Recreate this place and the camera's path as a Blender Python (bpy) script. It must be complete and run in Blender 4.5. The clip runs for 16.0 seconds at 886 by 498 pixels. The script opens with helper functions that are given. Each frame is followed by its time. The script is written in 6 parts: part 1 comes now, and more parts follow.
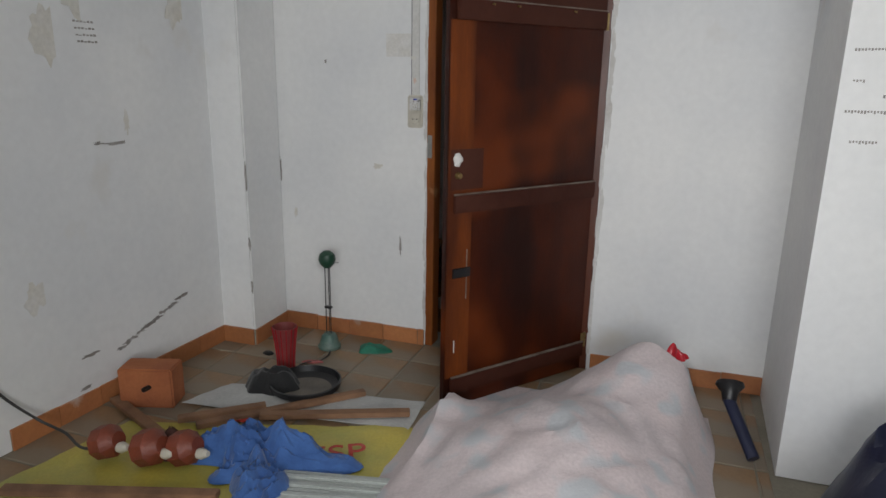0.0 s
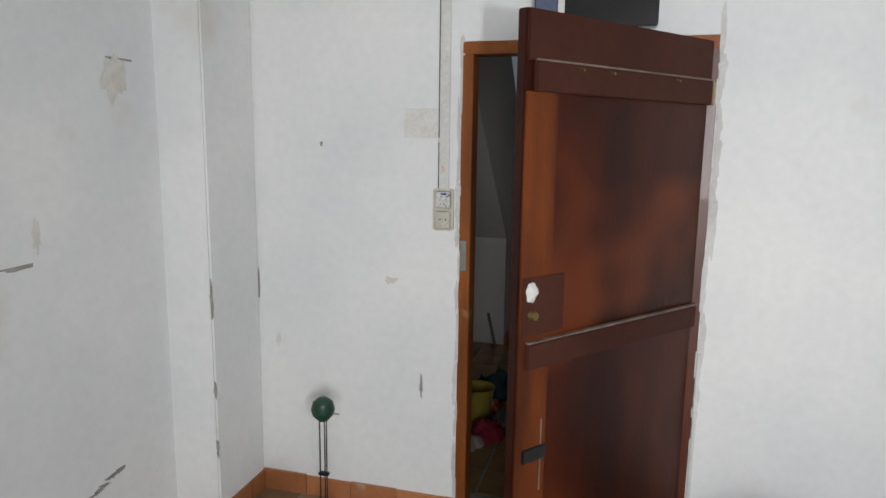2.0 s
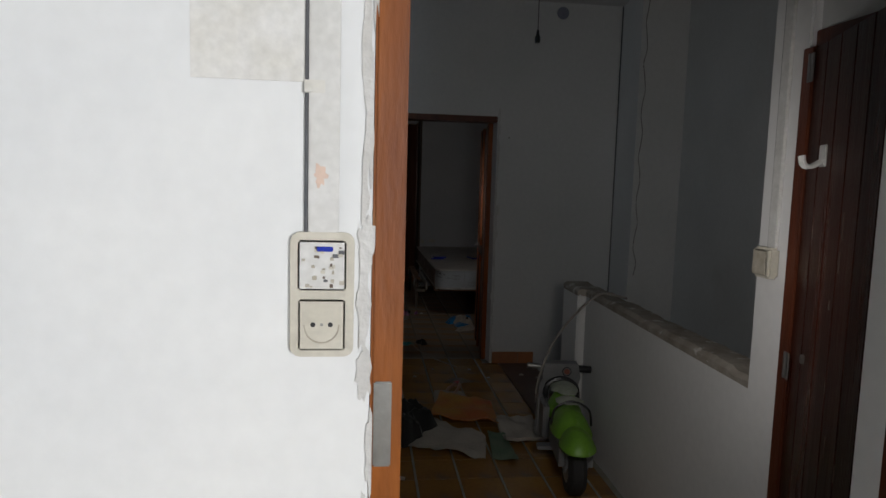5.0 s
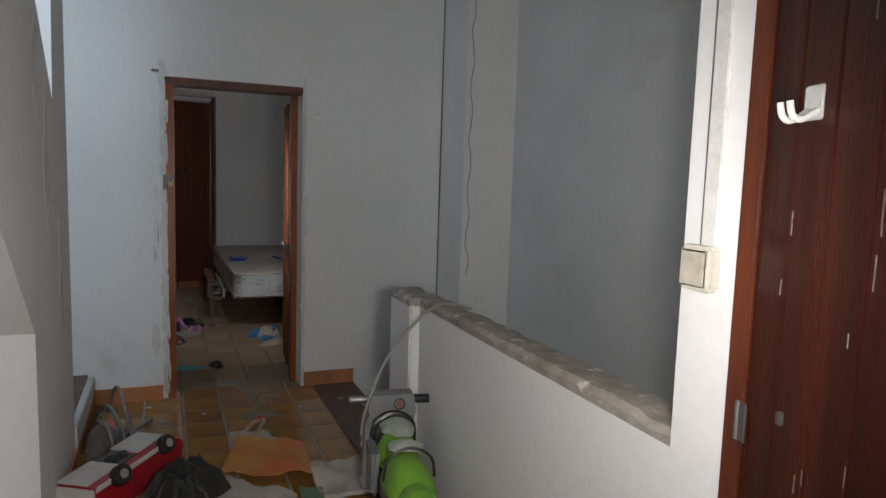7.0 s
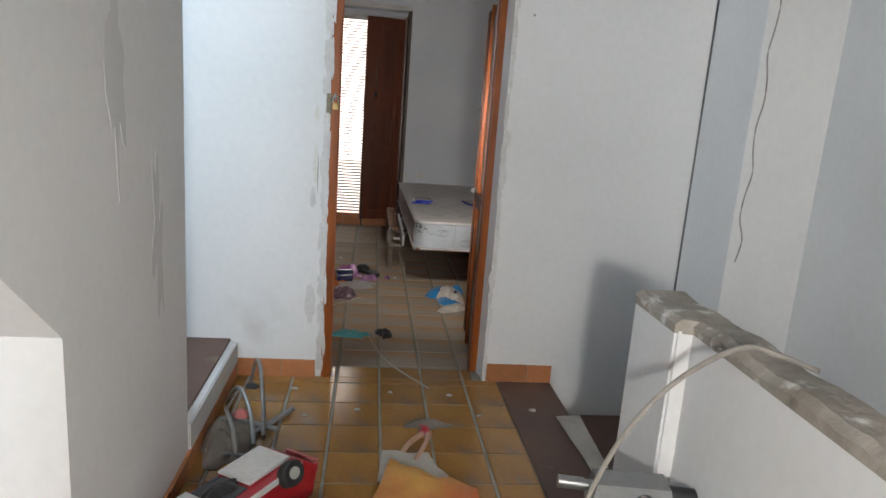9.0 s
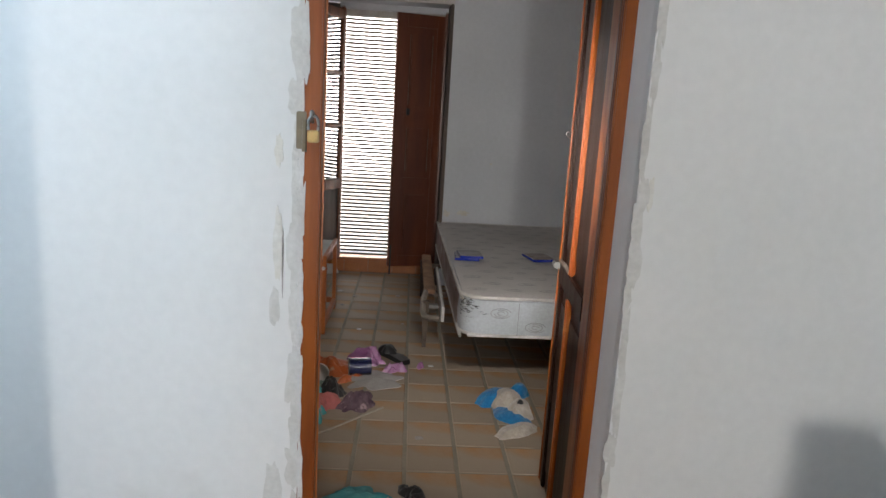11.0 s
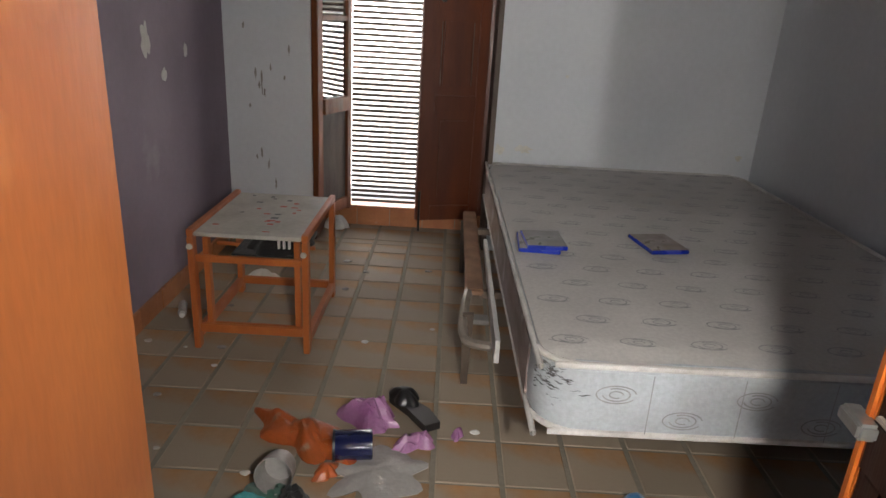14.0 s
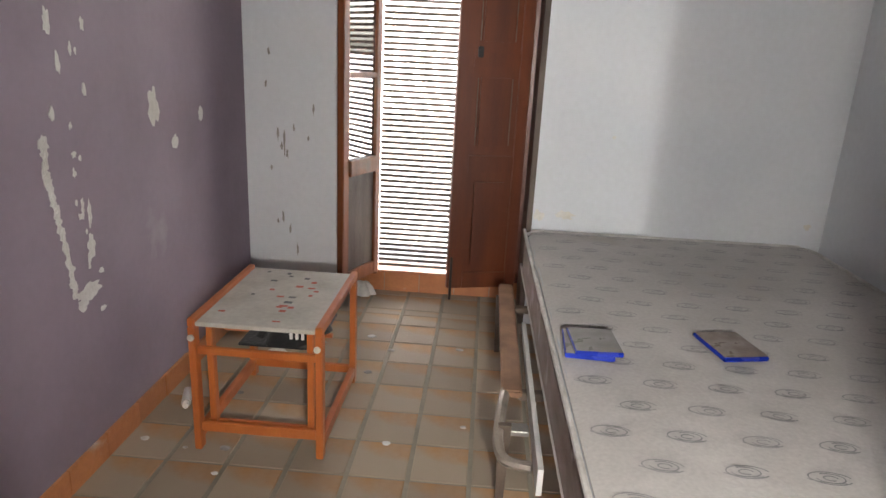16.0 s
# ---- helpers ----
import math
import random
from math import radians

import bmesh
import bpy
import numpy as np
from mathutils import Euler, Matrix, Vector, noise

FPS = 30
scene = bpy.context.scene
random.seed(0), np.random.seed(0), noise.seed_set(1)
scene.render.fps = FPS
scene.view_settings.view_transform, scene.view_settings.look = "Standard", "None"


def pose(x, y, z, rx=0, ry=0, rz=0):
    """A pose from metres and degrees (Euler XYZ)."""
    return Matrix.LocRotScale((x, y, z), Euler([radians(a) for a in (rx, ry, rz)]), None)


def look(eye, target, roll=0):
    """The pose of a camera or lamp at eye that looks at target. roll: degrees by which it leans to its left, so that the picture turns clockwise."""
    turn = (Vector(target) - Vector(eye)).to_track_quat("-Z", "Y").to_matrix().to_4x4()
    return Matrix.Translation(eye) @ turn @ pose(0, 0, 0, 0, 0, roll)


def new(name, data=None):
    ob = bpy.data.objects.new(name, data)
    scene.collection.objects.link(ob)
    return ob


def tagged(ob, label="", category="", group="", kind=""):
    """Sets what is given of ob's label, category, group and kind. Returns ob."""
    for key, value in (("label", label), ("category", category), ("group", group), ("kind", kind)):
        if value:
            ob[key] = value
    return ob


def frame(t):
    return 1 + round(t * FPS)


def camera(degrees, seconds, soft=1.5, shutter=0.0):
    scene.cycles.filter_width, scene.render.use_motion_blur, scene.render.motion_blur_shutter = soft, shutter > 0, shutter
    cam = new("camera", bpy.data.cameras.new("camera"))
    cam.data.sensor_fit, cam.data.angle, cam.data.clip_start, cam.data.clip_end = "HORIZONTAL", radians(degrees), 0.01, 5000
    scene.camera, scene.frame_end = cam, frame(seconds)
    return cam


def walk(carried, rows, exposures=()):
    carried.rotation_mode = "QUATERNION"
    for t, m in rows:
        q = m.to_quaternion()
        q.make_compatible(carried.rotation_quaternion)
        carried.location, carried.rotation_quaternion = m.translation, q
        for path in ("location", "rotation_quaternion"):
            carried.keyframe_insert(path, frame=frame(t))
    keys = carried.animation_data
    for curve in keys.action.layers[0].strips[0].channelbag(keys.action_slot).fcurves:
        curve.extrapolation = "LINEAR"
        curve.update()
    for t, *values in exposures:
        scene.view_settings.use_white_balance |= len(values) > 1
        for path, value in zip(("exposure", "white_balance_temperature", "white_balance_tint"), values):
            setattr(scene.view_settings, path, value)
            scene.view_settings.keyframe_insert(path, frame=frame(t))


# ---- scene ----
cam = camera(68.0, 16.0)
PATH = [
    (0, (1.315, -3.528, 1.567), (0.704, -1.693, 1.06), 1.0),
    (0.5, (1.291, -3.373, 1.598), (0.725, -1.490, 1.23), 1.6),
    (1, (1.156, -3.133, 1.663), (0.612, -1.236, 1.343), 1.1),
    (1.5, (0.985, -2.921, 1.64), (0.439, -1.023, 1.322), 1.2),
    (2, (0.709, -2.680, 1.653), (0.184, -0.777, 1.333), 0.8),
    (2.5, (0.453, -2.367, 1.624), (0.033, -0.437, 1.309), 0.8),
    (3, (0.258, -2.151, 1.642), (-0.076, -0.207, 1.309), 0.3),
    (3.2, (0.182, -2.031, 1.641), (-0.068, -0.078, 1.287), 0.1),
    (5.3, (0.046, -0.833, 1.538), (0.397, 1.126, 1.346), 1.6),
    (5.5, (0.072, -0.741, 1.542), (0.52, 1.199, 1.356), 1.5),
    (6, (0.103, -0.576, 1.516), (0.754, 1.307, 1.340), 1.8),
    (6.5, (0.171, -0.359, 1.493), (0.927, 1.482, 1.296), 1.7),
    (7, (0.237, -0.142, 1.486), (1.013, 1.69, 1.274), 1.8),
    (7.5, (0.353, 0.128, 1.447), (1.083, 1.971, 1.183), 1.9),
    (8, (0.453, 0.377, 1.44), (0.958, 2.284, 1.113), 4.6),
    (8.5, (0.482, 0.733, 1.437), (0.819, 2.66, 1.017), 4.3),
    (9, (0.449, 1.112, 1.444), (0.678, 3.052, 1.017), 4.2),
    (9.2, (0.45, 1.245, 1.432), (0.657, 3.186, 0.996), 4.2),
    (11.3, (0.542, 2.934, 1.483), (0.649, 4.895, 1.108), 3.4),
    (11.5, (0.569, 3.063, 1.495), (0.673, 5.026, 1.127), 3.4),
    (12, (0.565, 3.407, 1.469), (0.634, 5.368, 1.082), 3.6),
    (12.5, (0.528, 3.711, 1.473), (0.56, 5.669, 1.065), 3.7),
    (13, (0.576, 3.998, 1.444), (0.603, 5.943, 0.979), 3.6),
    (13.5, (0.599, 4.245, 1.429), (0.624, 6.17, 0.886), 4.1),
    (14, (0.538, 4.452, 1.409), (0.537, 6.334, 0.733), 3.3),
    (14.5, (0.548, 4.53, 1.473), (0.531, 6.398, 0.758), 3.2),
    (15, (0.549, 4.555, 1.529), (0.519, 6.456, 0.907), 3.3),
    (15.5, (0.521, 4.649, 1.509), (0.477, 6.565, 0.937), 3.0),
    (16, (0.525, 4.833, 1.497), (0.415, 6.745, 0.919), 2.9),
]
# exposure in stops through the walk
EXPOSURE = [(0, -0.2), (0.6, 0.05), (1.3, 0.2), (3.0, 0.4), (5.3, 0.95), (6.0, 1.85), (6.6, 2.6), (7.5, 3.3), (8.5, 4.0), (9.2, 4.3),
            (11.3, 4.35), (12.3, 4.1), (13.0, 4.35), (14.0, 4.95), (16.0, 5.85)]
walk(cam, [(t, look(eye, target, roll)) for t, eye, target, roll in PATH], EXPOSURE)

# ---- light ----
world = bpy.data.worlds.new("world")
scene.world = world
world.use_nodes = True
wn = world.node_tree.nodes
sky = wn.new("ShaderNodeTexSky")
sky.sky_type, sky.sun_disc, sky.sun_elevation, sky.sun_rotation = "NISHITA", False, radians(50), radians(200)
sky.dust_density, sky.ozone_density = 6.0, 0.3
world.node_tree.links.new(sky.outputs[0], wn["Background"].inputs[0])
wn["Background"].inputs[1].default_value = 0.05


def area_lamp(name, eye, target, size, watts, colour, size_y=None):
    data = bpy.data.lights.new(name, "AREA")
    data.energy, data.color, data.size = watts, colour, size
    if size_y:
        data.shape, data.size_y = "RECTANGLE", size_y
    ob = new(name, data)
    ob.matrix_world = look(eye, target)
    return ob


sun = bpy.data.lights.new("sun", "SUN")
sun.energy, sun.angle, sun.color = 0.6, radians(10), (1, 0.96, 0.9)
new("sun", sun).matrix_world = look((0, 0, 20), (3, 9, 0))

# daylight of an assumed, unseen living room window behind the walker
area_lamp("assumed_window_daylight", (2.05, -6.0, 1.7), (0.45, -0.05, 1.3), 1.8, 98, (0.96, 0.98, 1.0), 1.4)
# daylight that falls down the staircase
area_lamp("stair_daylight", (-1.0, 2.6, 2.75), (-0.7, 4.4, 0.9), 0.7, 2.3, (0.66, 0.83, 1.0))


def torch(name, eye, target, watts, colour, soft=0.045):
    """Fixed stand-in for the walker's own torch, carried a hand's breadth to the right of the lens; wide soft beam."""
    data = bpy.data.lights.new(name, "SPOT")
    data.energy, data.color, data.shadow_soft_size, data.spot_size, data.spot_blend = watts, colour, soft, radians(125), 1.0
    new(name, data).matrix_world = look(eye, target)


# one fixed spot in each room replaces the single moving torch
torch("fixed_torch_living_room", (1.17, -2.9, 1.56), (0.85, -0.05, 1.15), 74, (0.97, 0.98, 1.0))
torch("fixed_torch_hall", (0.60, 0.20, 1.42), (1.6, 4.4, 1.0), 11.5, (1.0, 0.97, 0.94), 0.09)
torch("fixed_torch_bedroom", (0.78, 4.405, 1.43), (0.75, 8.4, 0.6), 4.3, (1.0, 0.95, 0.89))


# ---- materials ----
def mat(name, base, second=None, scale=3.0, rough=0.6, bump=0.15, fine=70.0, metal=0.0, stretch=(1, 1, 1), spots=None,
        spot_scale=1.2, spot_at=0.62, coat=0.0, vary=0.0, trans=0.0, sheen=0.0, spot_detail=5.0, grainy=0.3, spec=0.5):
    """Procedural surface: a broad and a fine variation of colour, relief, and optional stains with a shape of their own."""
    m = bpy.data.materials.new(name)
    m.use_nodes = True
    t = m.node_tree
    b = t.nodes["Principled BSDF"]
    link, node = t.links.new, t.nodes.new
    co = node("ShaderNodeTexCoord")
    mp = node("ShaderNodeMapping")
    mp.inputs["Scale"].default_value = stretch
    link(co.outputs["Object"], mp.inputs[0])
    second = second or tuple(c * 0.75 for c in base)
    broad = node("ShaderNodeTexNoise")
    broad.inputs["Scale"].default_value, broad.inputs["Detail"].default_value = scale, 6
    link(mp.outputs[0], broad.inputs[0])
    ramp = node("ShaderNodeValToRGB")
    ramp.color_ramp.elements[0].position, ramp.color_ramp.elements[1].position = 0.36, 0.68
    ramp.color_ramp.elements[0].color, ramp.color_ramp.elements[1].color = (*base, 1), (*second, 1)
    link(broad.outputs[0], ramp.inputs[0])
    grain = node("ShaderNodeTexNoise")
    grain.inputs["Scale"].default_value, grain.inputs["Detail"].default_value = fine, 4
    link(mp.outputs[0], grain.inputs[0])
    mul = node("ShaderNodeMix")
    mul.data_type, mul.blend_type = "RGBA", "MULTIPLY"
    mul.inputs[0].default_value = grainy
    link(ramp.outputs[0], mul.inputs[6])
    link(grain.outputs[0], mul.inputs[7])
    out = mul.outputs[2]
    if spots:
        sp = node("ShaderNodeTexNoise")
        sp.inputs["Scale"].default_value, sp.inputs["Detail"].default_value = spot_scale, spot_detail
        link(co.outputs["Object"], sp.inputs[0])
        r2 = node("ShaderNodeValToRGB")
        r2.color_ramp.elements[0].position, r2.color_ramp.elements[1].position = spot_at, spot_at + 0.1
        link(sp.outputs[0], r2.inputs[0])
        mx = node("ShaderNodeMix")
        mx.data_type = "RGBA"
        link(r2.outputs[0], mx.inputs[0])
        link(out, mx.inputs[6])
        mx.inputs[7].default_value = (*spots, 1)
        out = mx.outputs[2]
    if vary:
        info = node("ShaderNodeObjectInfo")
        hsv = node("ShaderNodeHueSaturation")
        rng = node("ShaderNodeMapRange")
        rng.inputs[3].default_value, rng.inputs[4].default_value = 1 - vary, 1 + vary
        link(info.outputs["Random"], rng.inputs[0])
        link(rng.outputs[0], hsv.inputs["Value"])
        link(out, hsv.inputs["Color"])
        out = hsv.outputs[0]
    link(out, b.inputs["Base Color"])
    rr = node("ShaderNodeMapRange")
    rr.inputs[3].default_value, rr.inputs[4].default_value = max(0.02, rough - 0.12), min(1, rough + 0.12)
    link(broad.outputs[0], rr.inputs[0])
    link(rr.outputs[0], b.inputs["Roughness"])
    b.inputs["Metallic"].default_value = metal
    b.inputs["Specular IOR Level"].default_value = spec
    b.inputs["Coat Weight"].default_value = coat
    b.inputs["Transmission Weight"].default_value = trans
    b.inputs["Sheen Weight"].default_value = sheen
    if bump:
        bp = node("ShaderNodeBump")
        bp.inputs["Strength"].default_value, bp.inputs["Distance"].default_value = bump, 0.01
        link(grain.outputs[0], bp.inputs["Height"])
        b2 = node("ShaderNodeBump")
        b2.inputs["Strength"].default_value, b2.inputs["Distance"].default_value = bump, 0.02
        link(broad.outputs[0], b2.inputs["Height"])
        link(bp.outputs[0], b2.inputs["Normal"])
        link(b2.outputs[0], b.inputs["Normal"])
    return m


PLASTER = mat("plaster_living", (0.80, 0.80, 0.79), (0.70, 0.71, 0.72), 1.3, 0.75, 0.035, 26, spots=(0.62, 0.60, 0.56), spot_scale=1.5, spot_at=0.66, grainy=0.12)
PLASTER_HALL = mat("plaster_hall", (0.74, 0.73, 0.72), (0.66, 0.66, 0.65), 0.9, 0.75, 0.035, 30, spots=(0.52, 0.50, 0.47), spot_scale=1.1, spot_at=0.68, grainy=0.12)
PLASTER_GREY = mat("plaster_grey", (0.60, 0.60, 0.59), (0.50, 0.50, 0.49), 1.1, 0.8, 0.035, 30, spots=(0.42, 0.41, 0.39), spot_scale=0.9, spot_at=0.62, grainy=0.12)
PLASTER_BED = mat("plaster_bedroom", (0.67, 0.69, 0.72), (0.57, 0.60, 0.64), 0.9, 0.75, 0.035, 30, spots=(0.48, 0.47, 0.46), spot_scale=1.4, spot_at=0.7, grainy=0.12)
PURPLE = mat("purple_plaster", (0.27, 0.215, 0.27), (0.21, 0.165, 0.205), 1.4, 0.7, 0.035, 30, spots=(0.36, 0.33, 0.35), spot_scale=2.2, spot_at=0.68, grainy=0.12)
BARE = mat("bare_plaster", (0.72, 0.71, 0.69), (0.6, 0.58, 0.55), 6, 0.9, 0.4, 60)
PATCHY = mat("patched_filler", (0.70, 0.67, 0.60), (0.77, 0.76, 0.73), 9, 0.9, 0.3, 50)
DIRT = mat("dirt_mark", (0.25, 0.23, 0.21), (0.42, 0.40, 0.38), 20, 0.95, 0.1, 60)
CEILING = mat("ceiling_paint", (0.74, 0.74, 0.73), (0.66, 0.66, 0.65), 0.8, 0.85, 0.06, 30, grainy=0.12)
GROUT = mat("floor_joint", (0.33, 0.325, 0.27), (0.24, 0.235, 0.19), 6, 0.85, 0.4, 60)
TILE_HALL = mat("hall_tile", (0.36, 0.185, 0.045), (0.28, 0.14, 0.045), 3.5, 0.14, 0.08, 40, vary=0.12, spots=(0.17, 0.12, 0.075), spot_scale=3.0, spot_at=0.60)
BED_JOINT = mat("dusty_joint", (0.30, 0.27, 0.215), (0.235, 0.215, 0.17), 3, 0.9, 0.2, 60, spec=0.2)
TILE_BED = mat("bedroom_tile", (0.43, 0.205, 0.062), (0.31, 0.175, 0.08), 2.2, 0.7, 0.08, 40, vary=0.14, spec=0.25, spots=(0.30, 0.245, 0.185), spot_scale=1.3, spot_at=0.39)
TILE_LIVING = mat("living_tile", (0.30, 0.18, 0.09), (0.22, 0.165, 0.115), 2.6, 0.45, 0.1, 40, vary=0.14, spots=(0.225, 0.18, 0.13), spot_scale=2.0, spot_at=0.44)
BASE_TILE = mat("terracotta_skirting", (0.50, 0.20, 0.075), (0.40, 0.15, 0.06), 5, 0.5, 0.15, 50, vary=0.15, spots=(0.5, 0.42, 0.36), spot_scale=6, spot_at=0.66)
BROWN_FLOOR_CLOSET_SHADE = mat("brown_landing_closet_shade", (0.10, 0.05, 0.035), (0.15, 0.085, 0.06), 2.5, 0.5, 0.15, 40, spots=(0.2, 0.16, 0.13), spot_scale=3, spot_at=0.63)
WORN_CAP = mat("worn_cap", (0.40, 0.36, 0.31), (0.27, 0.235, 0.195), 9, 0.9, 0.5, 40, spots=(0.62, 0.60, 0.57), spot_scale=14, spot_at=0.60)
# the soft reddish spots put an orange glow into the wood's colour
DOOR_WOOD = mat("stained_door_wood", (0.062, 0.010, 0.002), (0.020, 0.004, 0.002), 2.0, 0.38, 0.06, 30, stretch=(2.2, 2.2, 0.8), spots=(0.105, 0.021, 0.004), spot_scale=1.6, spot_at=0.52, spec=0.25, spot_detail=2.0)
DOOR_STILE = mat("stained_door_stile", (0.17, 0.040, 0.007), (0.055, 0.012, 0.004), 2.0, 0.4, 0.08, 30, stretch=(4, 4, 0.7), spec=0.25)
DOOR_RAIL = mat("door_rail_dusty", (0.046, 0.011, 0.006), (0.070, 0.022, 0.013), 3, 0.6, 0.12, 30, spec=0.2)
DUST = mat("pale_dust_edge", (0.22, 0.18, 0.15), (0.12, 0.08, 0.06), 12, 0.9, 0.2, 60)
DARK_PLANK = mat("dark_plank", (0.060, 0.013, 0.006), (0.028, 0.007, 0.004), 2.2, 0.3, 0.12, 30, stretch=(8, 8, 0.5), vary=0.15, spec=0.25)
PLANK_LINE = mat("plank_joint", (0.30, 0.060, 0.022), (0.2, 0.04, 0.016), 4, 0.5, 0.1)
FRAME_WOOD = mat("orange_frame_wood", (0.30, 0.075, 0.010), (0.19, 0.042, 0.007), 2.6, 0.42, 0.06, 30, stretch=(7, 7, 0.8), spots=(0.52, 0.24, 0.07), spot_scale=4.5, spot_at=0.66, coat=0.15, spec=0.3, grainy=0.15)
JAMB_WOOD = mat("old_jamb_wood", (0.36, 0.110, 0.018), (0.17, 0.046, 0.011), 2.0, 0.45, 0.1, 30, stretch=(4, 4, 0.8), spots=(0.44, 0.25, 0.12), spot_scale=5, spot_at=0.64, spec=0.25)
FRAME_DARK = mat("red_brown_frame", (0.13, 0.032, 0.012), (0.07, 0.018, 0.008), 2.6, 0.4, 0.15, 30, stretch=(7, 7, 0.8), spots=(0.36, 0.20, 0.10), spot_scale=5, spot_at=0.68, coat=0.2)
LAMINATE = mat("cherry_laminate", (0.50, 0.155, 0.042), (0.38, 0.105, 0.028), 2.2, 0.42, 0.03, 40, stretch=(2.2, 2.2, 0.7), spots=(0.54, 0.20, 0.065), spot_scale=3.2, spot_at=0.55)
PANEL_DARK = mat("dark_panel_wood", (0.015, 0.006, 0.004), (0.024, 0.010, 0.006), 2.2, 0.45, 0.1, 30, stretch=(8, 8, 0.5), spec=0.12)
STOOL_WOOD = mat("orange_beech", (0.55, 0.165, 0.040), (0.45, 0.12, 0.030), 2.5, 0.4, 0.05, 40, stretch=(4, 4, 0.8), coat=0.2)
STOOL_TOP = mat("grimy_white_board", (0.56, 0.54, 0.48), (0.44, 0.41, 0.36), 6, 0.5, 0.1, 50, spots=(0.34, 0.30, 0.25), spot_scale=9, spot_at=0.66)
RED_PRINT = mat("red_print", (0.5, 0.10, 0.07))
DARK_PRINT = mat("grey_print", (0.12, 0.12, 0.13))
MATTRESS = mat("mattress_ticking", (0.54, 0.52, 0.50), (0.44, 0.42, 0.40), 1.8, 0.85, 0.15, 90, spots=(0.38, 0.35, 0.31), spot_scale=2.5, spot_at=0.63, sheen=0.1)
MATTRESS_SIDE = mat("mattress_side", (0.50, 0.54, 0.58), (0.40, 0.42, 0.44), 3, 0.8, 0.15, 80)
PIPING = mat("pale_piping", (0.70, 0.69, 0.66), (0.5, 0.48, 0.45), 9, 0.8, 0.1)
PATTERN = mat("woven_swirl", (0.27, 0.27, 0.28), (0.36, 0.35, 0.35), 20, 0.9, 0.05)
STEEL = mat("worn_steel", (0.42, 0.42, 0.41), (0.30, 0.29, 0.27), 9, 0.35, 0.05, metal=0.9)
BRASS = mat("old_brass", (0.38, 0.27, 0.11), (0.26, 0.18, 0.08), 12, 0.4, 0.1, metal=0.8)
BRASS_PAINTED = mat("painted_hinge", (0.24, 0.19, 0.12), (0.15, 0.12, 0.08), 9, 0.5, 0.15, spots=(0.7, 0.69, 0.66), spot_scale=14, spot_at=0.6)
DARK_METAL = mat("dark_bed_metal", (0.10, 0.075, 0.06), (0.16, 0.12, 0.09), 8, 0.5, 0.15, metal=0.4)
TUBE_METAL = mat("dull_tube_metal", (0.30, 0.26, 0.22), (0.20, 0.17, 0.14), 10, 0.45, 0.1, metal=0.3)
MATTRESS_DIRTY = mat("grimy_mattress_side", (0.33, 0.265, 0.245), (0.22, 0.17, 0.15), 4, 0.85, 0.2, 80, stretch=(1, 1, 3), spots=(0.42, 0.38, 0.36), spot_scale=5, spot_at=0.6)
IVORY = mat("ivory_plastic", (0.66, 0.62, 0.53), (0.58, 0.54, 0.45), 10, 0.45, 0.05)
IVORY_DARK = mat("stained_ivory", (0.42, 0.38, 0.30), (0.55, 0.5, 0.42), 30, 0.5, 0.1)
WHITE_PLASTIC = mat("white_plastic", (0.74, 0.73, 0.71), (0.64, 0.63, 0.6), 10, 0.4, 0.05)
BLACK = mat("black_plastic", (0.012, 0.012, 0.013), (0.02, 0.02, 0.022), 8, 0.35, 0.05)
BLACK_GLOSS = mat("black_gloss", (0.008, 0.008, 0.010), (0.012, 0.012, 0.015), 3, 0.14, 0.0)
BLACK_CLOTH = mat("black_cloth", (0.010, 0.010, 0.011), (0.02, 0.02, 0.02), 12, 0.9, 0.3, sheen=0.2)
RUBBER = mat("tyre_rubber", (0.02, 0.02, 0.02), (0.035, 0.034, 0.033), 20, 0.75, 0.2)
BLUE_SHADOW = mat("blue_grey_pane", (0.10, 0.12, 0.20), (0.16, 0.18, 0.26), 4, 0.2, 0.0)
GREEN_LAMP = mat("dark_green_enamel", (0.012, 0.055, 0.030), (0.02, 0.07, 0.04), 5, 0.4, 0.05)
GREEN_BASE = mat("dusty_green_plastic", (0.07, 0.16, 0.13), (0.16, 0.22, 0.19), 9, 0.45, 0.05)
GREEN_CLOTH = mat("emerald_cloth", (0.012, 0.19, 0.115), (0.008, 0.12, 0.07), 14, 0.6, 0.2)
RED_CUP = mat("red_basket_weave", (0.34, 0.075, 0.07), (0.24, 0.05, 0.045), 12, 0.5, 0.1, trans=0.3, spec=0.3)
TERRACOTTA = mat("terracotta_block", (0.45, 0.15, 0.055), (0.33, 0.10, 0.04), 6, 0.85, 0.3)
RAW_WOOD = mat("old_batten_wood", (0.30, 0.16, 0.085), (0.19, 0.10, 0.055), 3, 0.7, 0.2, stretch=(3, 3, 3))
YELLOW_PLASTIC = mat("yellow_plastic_sheet", (0.58, 0.46, 0.075), (0.42, 0.40, 0.10), 3, 0.35, 0.15)
RED_LETTER = mat("red_lettering", (0.50, 0.045, 0.025), (0.4, 0.03, 0.02), 8, 0.4, 0.05)
BLUE_CLOTH = mat("blue_cloth", (0.055, 0.15, 0.42), (0.035, 0.10, 0.30), 9, 0.85, 0.3, sheen=0.2)
GREY_PAPER = mat("grey_white_paper", (0.58, 0.58, 0.56), (0.46, 0.46, 0.45), 5, 0.8, 0.15)
SLAT_PALE = mat("pale_grey_slat", (0.52, 0.55, 0.52), (0.42, 0.45, 0.43), 5, 0.6, 0.1, vary=0.1)
